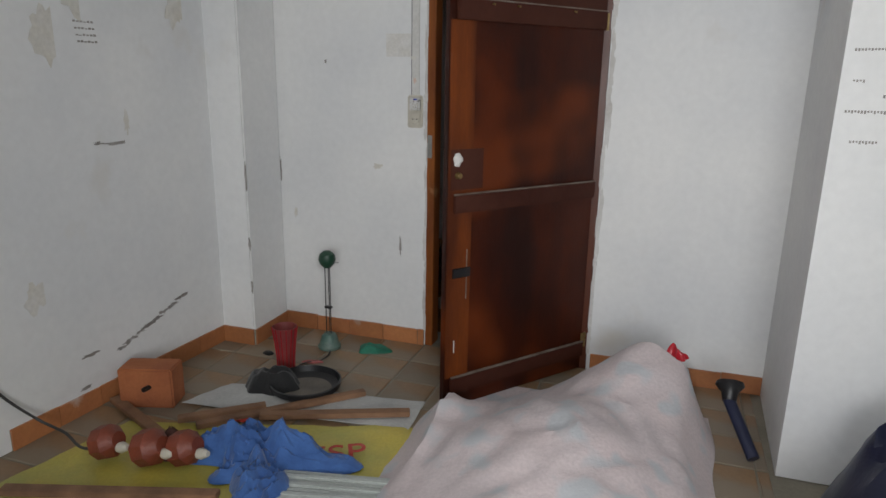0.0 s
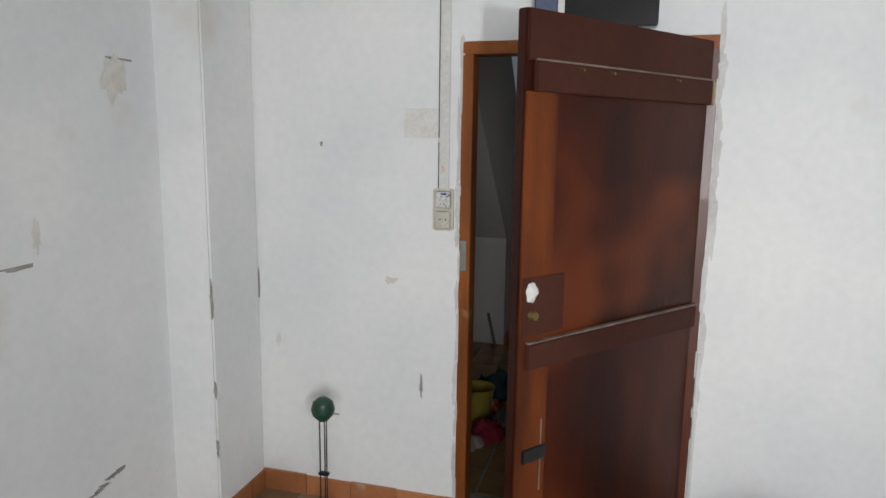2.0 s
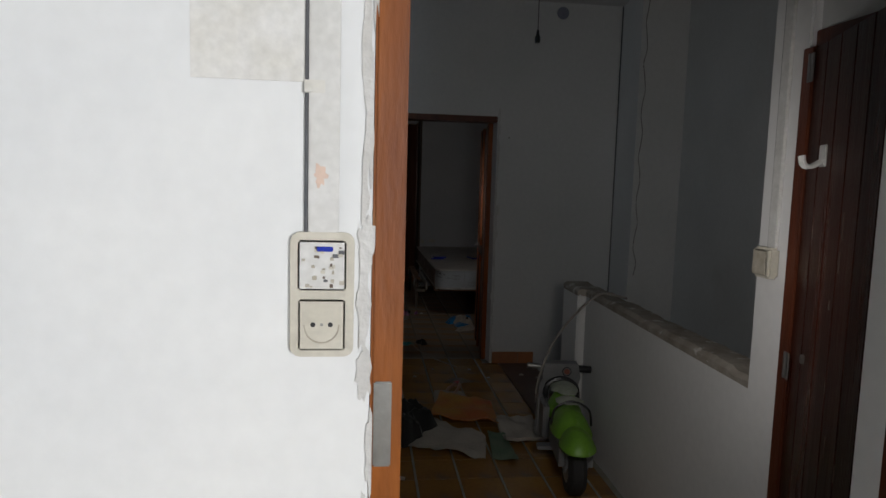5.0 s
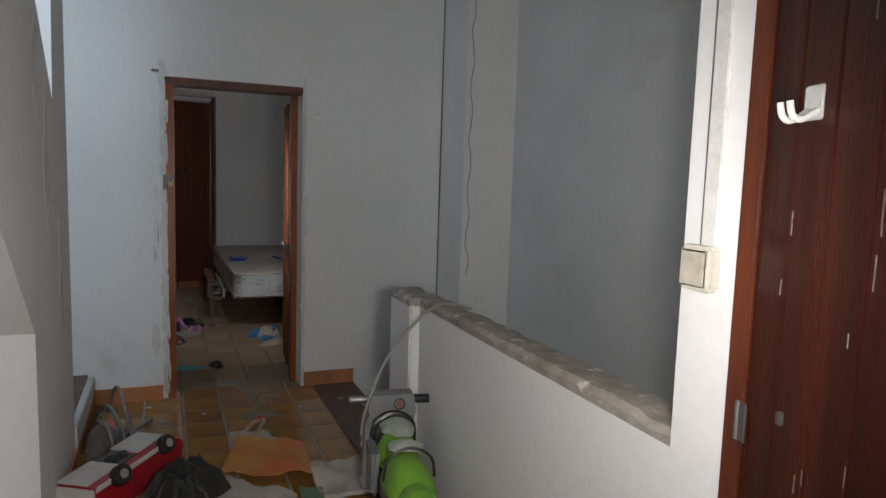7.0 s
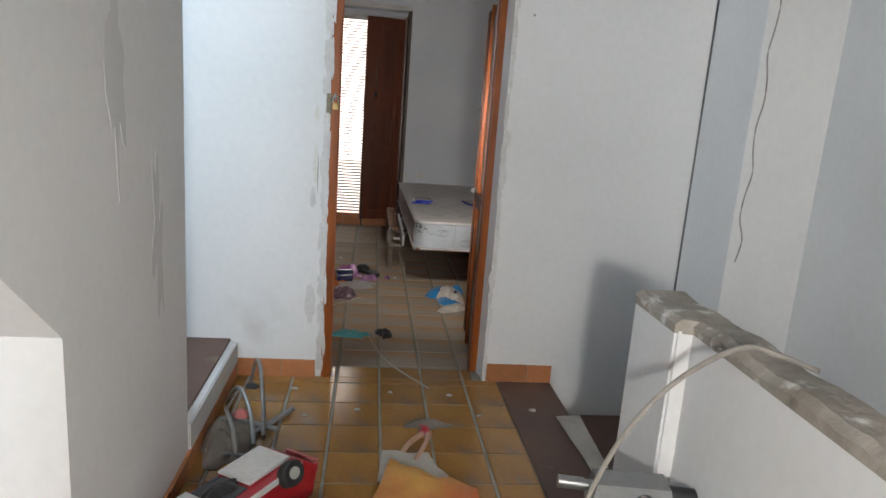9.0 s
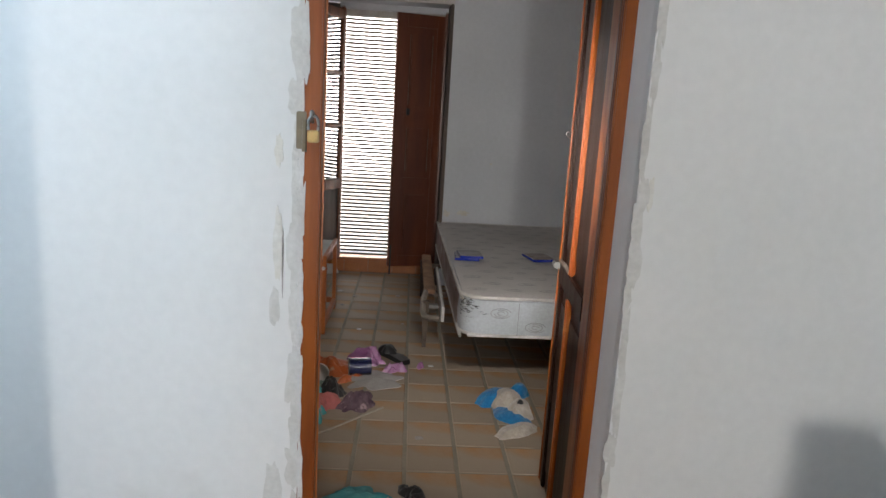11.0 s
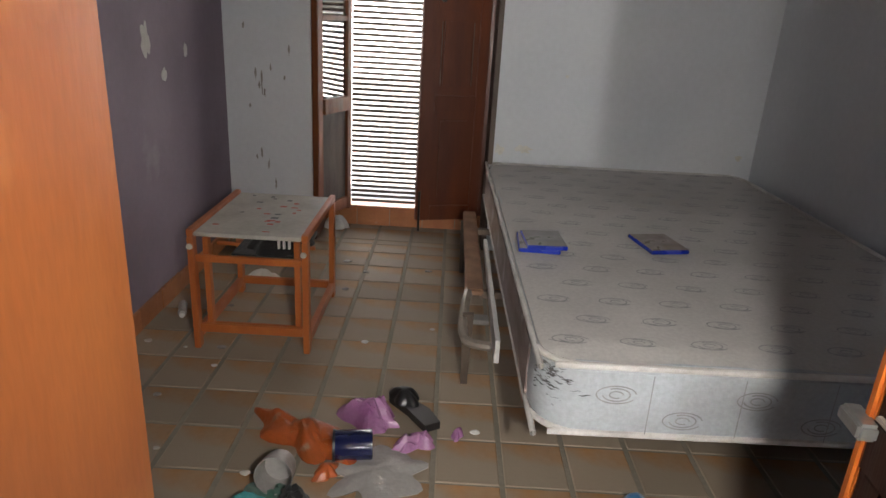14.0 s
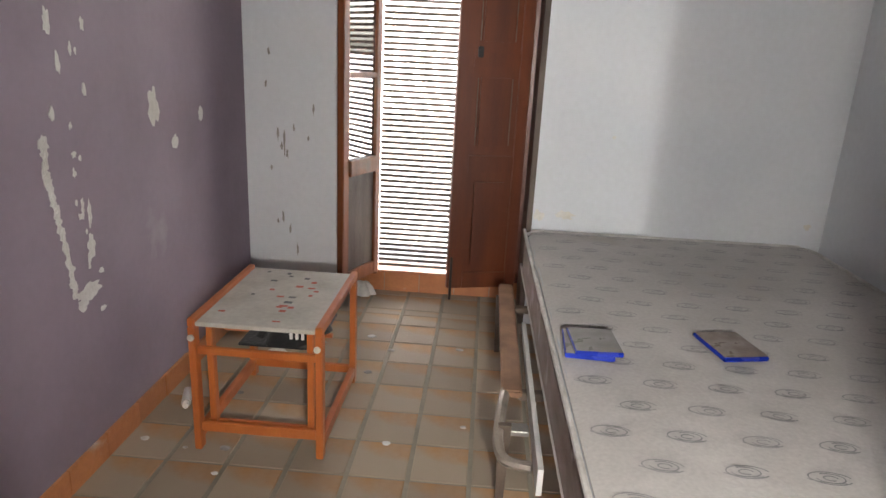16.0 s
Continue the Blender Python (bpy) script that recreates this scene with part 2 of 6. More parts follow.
SHEET_PINK = mat("pinkish_bedsheet", (0.66, 0.56, 0.56), (0.58, 0.52, 0.53), 3, 0.85, 0.2, spots=(0.44, 0.45, 0.47), spot_scale=6.5, spot_at=0.53, sheen=0.1, spot_detail=1.5)
NAVY = mat("navy_plastic", (0.012, 0.016, 0.045), (0.02, 0.025, 0.06), 6, 0.4, 0.1)
PRINT_CLOTH = mat("bright_print_cloth", (0.5, 0.42, 0.36), (0.42, 0.12, 0.09), 9, 0.85, 0.2, spots=(0.04, 0.24, 0.16), spot_scale=8, spot_at=0.52)
RED_PAINT = mat("red_toy_plastic", (0.50, 0.014, 0.030), (0.42, 0.012, 0.022), 4, 0.35, 0.03)
GREEN_TOY = mat("lime_toy_plastic", (0.19, 0.42, 0.035), (0.15, 0.34, 0.03), 4, 0.4, 0.05, spots=(0.42, 0.46, 0.34), spot_scale=7, spot_at=0.60)
GREY_TOY = mat("grey_toy_plastic", (0.20, 0.205, 0.21), (0.27, 0.27, 0.27), 6, 0.45, 0.08)
DUSTY_TOP = mat("dusty_grey_plastic", (0.44, 0.45, 0.41), (0.34, 0.38, 0.28), 8, 0.8, 0.1)
ORANGE_COVER = mat("orange_red_cover", (0.56, 0.13, 0.045), (0.56, 0.33, 0.07), 3.6, 0.45, 0.08, spots=(0.52, 0.36, 0.08), spot_scale=3, spot_at=0.58)
PAPER = mat("creased_paper", (0.52, 0.48, 0.42), (0.42, 0.38, 0.33), 7, 0.85, 0.25)
GREEN_PAPER = mat("green_paper", (0.12, 0.2, 0.13), (0.2, 0.26, 0.18), 6, 0.8, 0.2)
DOLL = mat("doll_plastic", (0.55, 0.33, 0.22), (0.5, 0.3, 0.2), 8, 0.45, 0.03)
PINK = mat("pink_foam", (0.55, 0.17, 0.16), (0.46, 0.13, 0.12), 10, 0.8, 0.1)
GREY_RAG = mat("grey_rag", (0.14, 0.13, 0.11), (0.22, 0.19, 0.16), 9, 0.9, 0.3)
ORANGE_BAG = mat("orange_foil_bag", (0.46, 0.10, 0.022), (0.36, 0.085, 0.022), 7, 0.35, 0.25, spots=(0.34, 0.28, 0.22), spot_scale=9, spot_at=0.58)
LILAC = mat("lilac_foil", (0.34, 0.13, 0.30), (0.42, 0.22, 0.38), 8, 0.22, 0.3)
NAVY_CUP = mat("navy_glossy_cup", (0.008, 0.011, 0.05), (0.012, 0.016, 0.07), 5, 0.15, 0.0, coat=0.4)
WHITE_BAG = mat("pale_plastic_bag", (0.42, 0.40, 0.38), (0.33, 0.31, 0.29), 6, 0.5, 0.15)
TEAL = mat("teal_cloth", (0.045, 0.30, 0.33), (0.12, 0.36, 0.37), 8, 0.8, 0.25)
DARK_PRINT_CLOTH = mat("dark_print_cloth", (0.05, 0.02, 0.04), (0.20, 0.13, 0.15), 22, 0.85, 0.2, spots=(0.45, 0.32, 0.34), spot_scale=26, spot_at=0.58)
PLUSH_BLUE = mat("blue_plush", (0.008, 0.20, 0.46), (0.006, 0.14, 0.36), 30, 0.95, 0.4, sheen=0.4)
PLUSH_WHITE = mat("cream_plush", (0.52, 0.47, 0.40), (0.42, 0.37, 0.31), 30, 0.95, 0.4, sheen=0.4)
STRING = mat("pale_string", (0.48, 0.42, 0.33), (0.4, 0.34, 0.27), 30, 0.85, 0.1)
CABLE = mat("dusty_cable", (0.35, 0.32, 0.28), (0.28, 0.25, 0.22), 30, 0.6, 0.05)
DARK_CABLE = mat("dark_cable", (0.03, 0.03, 0.03), (0.05, 0.05, 0.05), 30, 0.5, 0.05)
CASE_BLUE = mat("blue_case_plastic", (0.012, 0.035, 0.42), (0.01, 0.03, 0.34), 6, 0.25, 0.02)
CASE_COVER = mat("faded_case_cover", (0.24, 0.225, 0.205), (0.16, 0.145, 0.135), 16, 0.3, 0.02, coat=0.4)
CASE_COVER_2 = mat("brown_case_cover", (0.30, 0.25, 0.21), (0.15, 0.10, 0.075), 16, 0.3, 0.02, coat=0.4)
BLIND_WOOD = mat("blind_slat", (0.11, 0.075, 0.055), (0.075, 0.05, 0.04), 9, 0.55, 0.1, vary=0.15)
SHUTTER = mat("shutter_wood", (0.165, 0.038, 0.010), (0.085, 0.019, 0.007), 1.6, 0.4, 0.12, 30, stretch=(4, 4, 0.6), coat=0.15)
CASEMENT = mat("casement_wood", (0.28, 0.085, 0.025), (0.15, 0.045, 0.015), 2.4, 0.45, 0.15, 30, stretch=(8, 8, 0.6), spots=(0.16, 0.09, 0.055), spot_scale=3.5, spot_at=0.62)
GREY_PANEL = mat("weathered_panel", (0.07, 0.05, 0.04), (0.17, 0.135, 0.11), 3, 0.7, 0.2, stretch=(3, 3, 0.6))
RAIL = mat("balcony_iron", (0.04, 0.04, 0.04), (0.06, 0.05, 0.05), 9, 0.6, 0.1)
FACADE = mat("facade_render", (0.62, 0.56, 0.44), (0.54, 0.48, 0.38), 2, 0.9, 0.1, 30)
CONCRETE = mat("street_concrete", (0.3, 0.29, 0.27), (0.24, 0.23, 0.22), 0.6, 0.9, 0.1, 20)
GLASS = bpy.data.materials.new("window_glass")
GLASS.use_nodes = True
_b = GLASS.node_tree.nodes["Principled BSDF"]
_b.inputs["Transmission Weight"].default_value, _b.inputs["Roughness"].default_value, _b.inputs["IOR"].default_value = 0.8, 0.05, 1.28
_b.inputs["Specular IOR Level"].default_value = 0.2
_b.inputs["Base Color"].default_value = (0.016, 0.010, 0.007, 1)     # dark brown tint that dims the panes

# ---- building blocks ----
ORIGIN = {}


def thing(name, label, category, at=(0, 0, 0), group="", kind=""):
    ob = new(name)
    ob.location = at
    ob.empty_display_size = 0.05
    ORIGIN[ob.name] = Vector(at)
    return tagged(ob, label, category, group, kind)


def smooth_by_angle(me, limit=35):
    bm = bmesh.new()
    bm.from_mesh(me)
    for f in bm.faces:
        f.smooth = True
    for e in bm.edges:
        if len(e.link_faces) == 2 and e.calc_face_angle(0) > radians(limit):
            e.smooth = False
    bm.to_mesh(me)
    bm.free()


def part(name, bm, material, parent=None, label="", kind="", smooth=True):
    """One mesh object out of bm (in world metres), under a thing or a part."""
    me = bpy.data.meshes.new(name)
    bmesh.ops.recalc_face_normals(bm, faces=bm.faces)
    bm.to_mesh(me)
    bm.free()
    if smooth:
        smooth_by_angle(me)
    me.materials.append(material)
    ob = new(name, me)
    if parent is not None:
        origin = ORIGIN[parent.name]
        ORIGIN[ob.name] = origin
        me.transform(Matrix.Translation(-origin))
        ob.parent = parent
    else:
        ORIGIN[ob.name] = Vector((0, 0, 0))
    return tagged(ob, label, kind=kind)


def structure(name, bm, material, label, category):
    return tagged(part(name, bm, material), label, category, kind="structure")


def box(lo, hi, bevel=0.0, m=None, into=None):
    bm = bmesh.new()
    bmesh.ops.create_cube(bm, size=1)
    for v in bm.verts:
        v.co = [lo[i] + (v.co[i] + 0.5) * (hi[i] - lo[i]) for i in range(3)]
    if bevel:
        bmesh.ops.bevel(bm, geom=list(bm.edges), offset=bevel, segments=2, affect="EDGES", clamp_overlap=True)
    if m is not None:
        bm.transform(m)
    return join(into, bm)


def join(into, bm):
    if into is None:
        return bm
    me = bpy.data.meshes.new("tmp")
    bm.to_mesh(me)
    bm.free()
    into.from_mesh(me)
    bpy.data.meshes.remove(me)
    return into


def boxes(*pairs, bevel=0.0):
    out = bmesh.new()
    for lo, hi in pairs:
        box(lo, hi, bevel, into=out)
    return out


def prism(points, lo, hi, axis="z", into=None, m=None):
    """A polygon drawn out along an axis; for x the points are (y, z), for y (x, z), for z (x, y)."""
    bm = bmesh.new()
    put = {"z": lambda a, b, c: (a, b, c), "x": lambda a, b, c: (c, a, b), "y": lambda a, b, c: (a, c, b)}[axis]
    low = [bm.verts.new(put(a, b, lo)) for a, b in points]
    high = [bm.verts.new(put(a, b, hi)) for a, b in points]
    bm.faces.new(low)
    bm.faces.new(high)
    for i in range(len(points)):
        j = (i + 1) % len(points)
        bm.faces.new((low[i], low[j], high[j], high[i]))
    if m is not None:
        bm.transform(m)
    return join(into, bm)


def rod(p, q, r, r2=None, seg=12, into=None):
    p, q = Vector(p), Vector(q)
    bm = bmesh.new()
    bmesh.ops.create_cone(bm, cap_ends=True, segments=seg, radius1=r, radius2=r if r2 is None else r2, depth=(q - p).length)
    bm.transform(Matrix.Translation((p + q) / 2) @ (q - p).to_track_quat("Z", "Y").to_matrix().to_4x4())
    return join(into, bm)


def lathe(profile, at, seg=24, m=None, into=None):
    """Turn a profile of (radius, height) round the upright through at."""
    bm = bmesh.new()
    rings = []
    for r, z in profile:
        rings.append([bm.verts.new((r * math.cos(2 * math.pi * k / seg), r * math.sin(2 * math.pi * k / seg), z)) for k in range(seg)])
    for a, b in zip(rings, rings[1:]):
        for k in range(seg):
            bm.faces.new((a[k], a[(k + 1) % seg], b[(k + 1) % seg], b[k]))
    for ring in (rings[0], rings[-1]):
        bm.faces.new(ring)
    bm.transform(Matrix.Translation(at) @ (m or Matrix()))
    return join(into, bm)


def tube(points, r, seg=8, steps=6, into=None):
    """A round tube along a smooth line through the points."""
    p = [Vector(v) for v in points]
    line = []
    for i in range(len(p) - 1):
        a, b, c, d = p[max(i - 1, 0)], p[i], p[i + 1], p[min(i + 2, len(p) - 1)]
        for k in range(steps):
            t = k / steps
            line.append(0.5 * (2 * b + (c - a) * t + (2 * a - 5 * b + 4 * c - d) * t * t + (3 * b - a - 3 * c + d) * t ** 3))
    line.append(p[-1])
    bm = bmesh.new()
    rings = []
    for i, v in enumerate(line):
        d = (line[min(i + 1, len(line) - 1)] - line[max(i - 1, 0)]).normalized()
        q = d.to_track_quat("Z", "Y")
        rings.append([bm.verts.new(v + q @ Vector((r * math.cos(2 * math.pi * k / seg), r * math.sin(2 * math.pi * k / seg), 0))) for k in range(seg)])
    for a, b in zip(rings, rings[1:]):
        for k in range(seg):
            bm.faces.new((a[k], a[(k + 1) % seg], b[(k + 1) % seg], b[k]))
    bm.faces.new(rings[0])
    bm.faces.new(rings[-1])
    return join(into, bm)


def lump(at, rx, ry, h, seed=0, folds=0.35, turn=0.0, rings=16, seg=44, fold_size=7.0, ragged=0.25, into=None):
    """A crumpled soft thing that lies flat on what is below it: an uneven outline and folds."""
    bm = bmesh.new()
    rot = Matrix.Rotation(radians(turn), 3, "Z")
    off = Vector((seed * 3.17, seed * 1.31, seed * 2.23))
    grid = []
    for i in range(rings + 1):
        f = i / rings
        ring = []
        for k in range(seg if i else 1):
            a = 2 * math.pi * k / seg
            edge = 1 + ragged * noise.noise(Vector((math.cos(a) * 1.7, math.sin(a) * 1.7, 0)) + off) * 1.6
            x, y = rx * f * edge * math.cos(a), ry * f * edge * math.sin(a)
            n = noise.noise(Vector((x, y, 0)) * fold_size + off)
            n2 = 1 - abs(noise.noise(Vector((x * 1.0, y * 1.6, 0)) * fold_size * 2 + off)) * 2
            z = h * (1 - f ** 2.4) * (0.75 + folds * n * 1.4 + folds * 0.6 * n2)
            ring.append(bm.verts.new(Vector(at) + rot @ Vector((x, y, 0)) + Vector((0, 0, max(z, 0.0) + 0.003))))
        grid.append(ring)
    for k in range(seg):
        bm.faces.new((grid[0][0], grid[1][k], grid[1][(k + 1) % seg]))
    for a, b in zip(grid[1:], grid[2:]):
        for k in range(seg):
            bm.faces.new((a[k], b[k], b[(k + 1) % seg], a[(k + 1) % seg]))
    low = [bm.verts.new((v.co.x, v.co.y, at[2])) for v in grid[-1]]
    for k in range(seg):
        bm.faces.new((grid[-1][k], low[k], low[(k + 1) % seg], grid[-1][(k + 1) % seg]))
    bm.faces.new(low)
    return join(into, bm)


def sheet(points, z, thick=0.003, curl=0.02, seed=0, n=14, into=None):
    """A thin creased sheet inside four corners, lifted here and there."""
    a, b, c, d = [Vector((*p, 0)) for p in points]
    bm = bmesh.new()
    top, low = [], []
    off = Vector((seed * 2.7, seed * 1.9, 0))
    for i in range(n + 1):
        for j in range(n + 1):
            u, v = i / n, j / n
            p = (a * (1 - u) + b * u) * (1 - v) + (d * (1 - u) + c * u) * v
            lift = curl * max(0.0, 0.35 + noise.noise(p * 6 + off) + 0.5 * (1 - 2 * abs(noise.noise(p * 11 + off))))
            top.append(bm.verts.new((p.x, p.y, z + thick + lift)))
            low.append(bm.verts.new((p.x, p.y, z + lift)))
    w = n + 1
    for i in range(n):
        for j in range(n):
            q = (i * w + j, (i + 1) * w + j, (i + 1) * w + j + 1, i * w + j + 1)
            bm.faces.new([top[k] for k in q])
            bm.faces.new([low[k] for k in reversed(q)])
    rim = [i * w for i in range(w)] + [n * w + j for j in range(1, w)] + [i * w + n for i in range(n - 1, -1, -1)] + [j for j in range(n - 1, 0, -1)]
    for k in range(len(rim)):
        p, q = rim[k], rim[(k + 1) % len(rim)]
        bm.faces.new((top[p], low[p], low[q], top[q]))
    return join(into, bm)


def blotch(at, w, h, normal, seed=0, thick=0.003, ragged=0.5, seg=26):
    """A thin ragged patch on a wall; normal is '+x', '-x' or '-y'."""
    bm = bmesh.new()
    off = Vector((seed * 1.7, seed * 2.9, 0))
    ring = []
    for k in range(seg):
        a = 2 * math.pi * k / seg
        e = 1 + ragged * 1.8 * noise.noise(Vector((math.cos(a) * 2, math.sin(a) * 2, 0)) + off)
        ring.append((w / 2 * e * math.cos(a), h / 2 * e * math.sin(a)))
    bm.free()
    if normal == "-y":
        return prism([(at[0] + u, at[2] + v) for u, v in ring], at[1] - thick, at[1] + 0.001, "y")
    s = thick if normal == "+x" else -thick
    return prism([(at[1] + u, at[2] + v) for u, v in ring], at[0], at[0] + s, "x")


# ---- the rooms ----
AX0, AX1, ATOP = 0.0, 0.957, 2.05      # living room door, outside of its frame
BX0, BX1, BTOP = 0.236, 1.100, 2.07    # bedroom door, outside of its frame
YB = 4.40                              # hall side of the bedroom wall

structure("floor_living", box((-1.6, -6.0, -0.12), (3.4, 0.06, -0.005)), BED_JOINT, "dusty floor of old terracotta tiles", "floor")
structure("floor_hall", boxes(((-1.5, 0.0, -0.12), (1.34, 3.03, -0.005)), ((-0.34, 3.03, -0.12), (1.18, YB, -0.005)), ((0.2, YB, -0.12), (1.12, 4.54, -0.005))), GROUT, "floor of glazed ochre tiles in wide grey joints", "floor")
structure("floor_bedroom", box((-0.95, 4.54, -0.12), (2.4, 9.0, -0.0034)), BED_JOINT, "dusty floor of ochre tiles", "floor")
structure("floor_landing", box((1.18, 3.03, -0.12), (1.48, YB, 0.0), 0.006), BROWN_FLOOR_CLOSET_SHADE, "dark brown landing at the head of the stairs", "floor")
structure("stair_down", boxes(((1.48, 3.03, -0.4), (2.13, YB, -0.19)), ((2.13, 3.03, -0.4), (2.434, 3.87, -0.19)), ((1.47, 2.4, -0.6), (2.434, 3.03, -0.38)), ((1.47, 1.0, -2.0), (2.434, 2.4, -1.5)), bevel=0.004), BROWN_FLOOR_CLOSET_SHADE, "dark brown stairs that lead down", "stairs")

structure("wall_living_door", boxes(((-1.6, 0, 0), (AX0, 0.218, 3.05)), ((AX1, 0, 0), (3.6, 0.218, 3.05)), ((AX0, 0, ATOP), (AX1, 0.218, 3.05))), PLASTER, "scuffed white plaster wall with a doorway", "wall")
structure("wall_living_column", box((-1.3, -0.36, 0), (-0.945, 0.0, 2.8), 0.008), PLASTER, "white plastered corner column", "wall")
structure("wall_living_left", prism([(-1.16, -0.36), (-1.24, -1.7), (-1.5, -6.0), (-1.7, -6.0), (-1.42, -1.7), (-1.34, -0.36)], 0, 2.8), PLASTER, "white plaster wall with scrawls and scuffs", "wall")
structure("wall_living_pier", prism([(1.85, 0.0), (1.82, -0.77), (3.5, -0.77), (3.5, 0.0)], 0, 2.8), PLASTER, "white plaster pier with pencil marks", "wall")
structure("wall_living_right", box((3.4, -6.0, 0), (3.55, -0.77, 2.8)), PLASTER, "plain white plaster wall", "wall")
# unseen wall; its window opening is assumed, to suit the daylight lamp
structure("wall_living_back", boxes(((-1.7, -6.15, 0), (1.0, -6.0, 2.8)), ((2.8, -6.15, 0), (3.55, -6.0, 2.8)), ((1.0, -6.15, 0), (2.8, -6.0, 0.9)), ((1.0, -6.15, 2.45), (2.8, -6.0, 2.8))), PLASTER, "plain white wall with a window opening", "wall")
structure("ceiling_living", box((-1.7, -6.15, 2.8), (3.55, 0.0, 2.92)), CEILING, "plain white ceiling", "ceiling")

left = prism([(2.54, 0), (3.50, 0), (3.50, 3.0), (3.22, 3.0), (3.10, 1.77), (2.72, 2.14), (1.86, 3.0), (0.27, 3.0), (0.27, 2.92), (2.0, 1.36), (2.2, 1.19), (2.54, 0.89)], -0.32, -0.2, "x")
structure("wall_hall_left", left, PLASTER_HALL, "worn white plaster wall beside the stairs", "wall")
structure("wall_under_stairs", box((-1.5, 2.54, 0), (-0.32, 2.64, 0.89)), PLASTER_HALL, "low white wall under the stairs", "wall")
structure("stair_soffit", prism([(2.54, 0.89), (2.2, 1.19), (2.0, 1.36), (0.27, 2.92), (0.27, 3.0), (0.40, 3.0), (2.64, 0.96)], -1.5, -0.32, "x"), PLASTER_HALL, "sloping plaster underside of the stairs", "ceiling")
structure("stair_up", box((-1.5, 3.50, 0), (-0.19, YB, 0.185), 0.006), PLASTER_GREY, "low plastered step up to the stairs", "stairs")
structure("stair_tread", box((-1.5, 3.505, 0.185), (-0.225, YB, 0.197), 0.003), BROWN_FLOOR_CLOSET_SHADE, "dark brown tread on the lowest step", "stairs")
structure("wall_stair_back", boxes(((-1.6, 0.16, 0), (-1.5, YB, 3.0)), ((-1.5, 0.16, 0), (-0.34, 0.26, 3.0))), PLASTER_HALL, "plain white stairwell wall", "wall")
structure("wall_bedroom_door", boxes(((-1.6, YB, 0), (BX0, 4.54, 3.0)), ((BX1, YB, -0.4), (2.7, 4.54, 3.0)), ((BX0, YB, BTOP), (BX1, 4.54, 3.0))), PLASTER_HALL, "white plaster wall with a doorway", "wall")
structure("wall_hall_pillar", prism([(2.12, YB), (2.047, 3.826), (2.46, 3.866), (2.6, YB)], -0.6, 3.0), PLASTER_HALL, "white plaster pillar with a long crack", "wall")
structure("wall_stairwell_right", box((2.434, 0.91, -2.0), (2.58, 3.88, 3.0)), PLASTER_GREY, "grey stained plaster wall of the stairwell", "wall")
structure("wall_hall_pier", box((1.31, 0.83, -0.1), (1.475, 1.008, 3.0), 0.006), PLASTER_HALL, "narrow white plaster pier", "wall")
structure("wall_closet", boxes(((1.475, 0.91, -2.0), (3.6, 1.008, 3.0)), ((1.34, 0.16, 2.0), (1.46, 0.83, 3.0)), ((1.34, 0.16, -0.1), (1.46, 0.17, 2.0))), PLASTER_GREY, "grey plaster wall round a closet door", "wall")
# floor and inner walls share a dark brown that paints in the closet's shade
structure("closet_floor_and_lining", boxes(((1.34, 0.16, -0.12), (3.6, 0.91, 0.0)), ((3.5, 0.16, 0), (3.6, 0.91, 3.0)), ((1.475, 0.90, 0), (3.5, 0.91, 3.0)), ((1.475, 0.165, 0), (3.5, 0.175, 3.0))), BROWN_FLOOR_CLOSET_SHADE, "closet floor and inner walls, coloured dark for shade", "floor")
structure("ceiling_hall", box((-1.6, 0.0, 3.0), (2.7, 4.54, 3.12)), CEILING, "plain white ceiling", "ceiling")

PAR = 0.925
parapet = prism([(1.318, 1.006), (1.348, 2.74), (1.47, 2.74), (1.47, 1.006)], -2.0, PAR - 0.03)
box((1.298, 2.74, -0.5), (1.47, 3.03, PAR - 0.03), 0.008, into=parapet)
structure("parapet", parapet, PLASTER_HALL, "low white plaster parapet along the stairwell", "parapet")
cap = bmesh.new()                      # broken plaster along the top, uneven and rounded
rows, n = [], 150
for k in range(n + 1):
    y = 1.009 + (3.028 - 1.009) * k / n
    x0 = 1.318 + 0.0173 * (y - 1.006) if y < 2.74 else 1.298
    chip = 0.010 * max(0, noise.noise(Vector((y * 9, 0, 2)))) + 0.006 * noise.noise(Vector((y * 31, 5, 2)))
    crown = PAR - 0.004 + 0.010 * noise.noise(Vector((y * 6, 8, 1))) + 0.005 * noise.noise(Vector((y * 24, 8, 1)))
    rows.append([cap.verts.new(p) for p in ((x0 - 0.002, y, PAR - 0.045), (x0 - 0.004 + chip, y, crown - 0.016), (x0 + 0.016 + chip, y, crown), (1.41, y, crown + 0.004 * noise.noise(Vector((y * 15, 2, 2)))), (1.455, y, crown - 0.002), (1.473, y, PAR - 0.022), (1.472, y, PAR - 0.045))])
for a, b in zip(rows, rows[1:]):
    for q in range(6):
        cap.faces.new((a[q], a[q + 1], b[q + 1], b[q]))
    cap.faces.new((a[6], a[0], b[0], b[6]))
cap.faces.new(rows[0])
cap.faces.new(rows[-1])
structure("parapet_cap", cap, WORN_CAP, "worn and chipped top of the parapet", "parapet")

structure("wall_bedroom_left", box((-1.02, 4.54, 0), (-0.80, 8.4, 2.9)), PURPLE, "faded purple plaster wall with flaked white patches", "wall")
structure("wall_bedroom_right", box((2.37, 4.54, 0), (2.5, 8.4, 2.9)), PLASTER_BED, "greyish white plaster wall", "wall")
WX0, WX1, WTOP = -0.295, 0.79, 2.40    # window niche
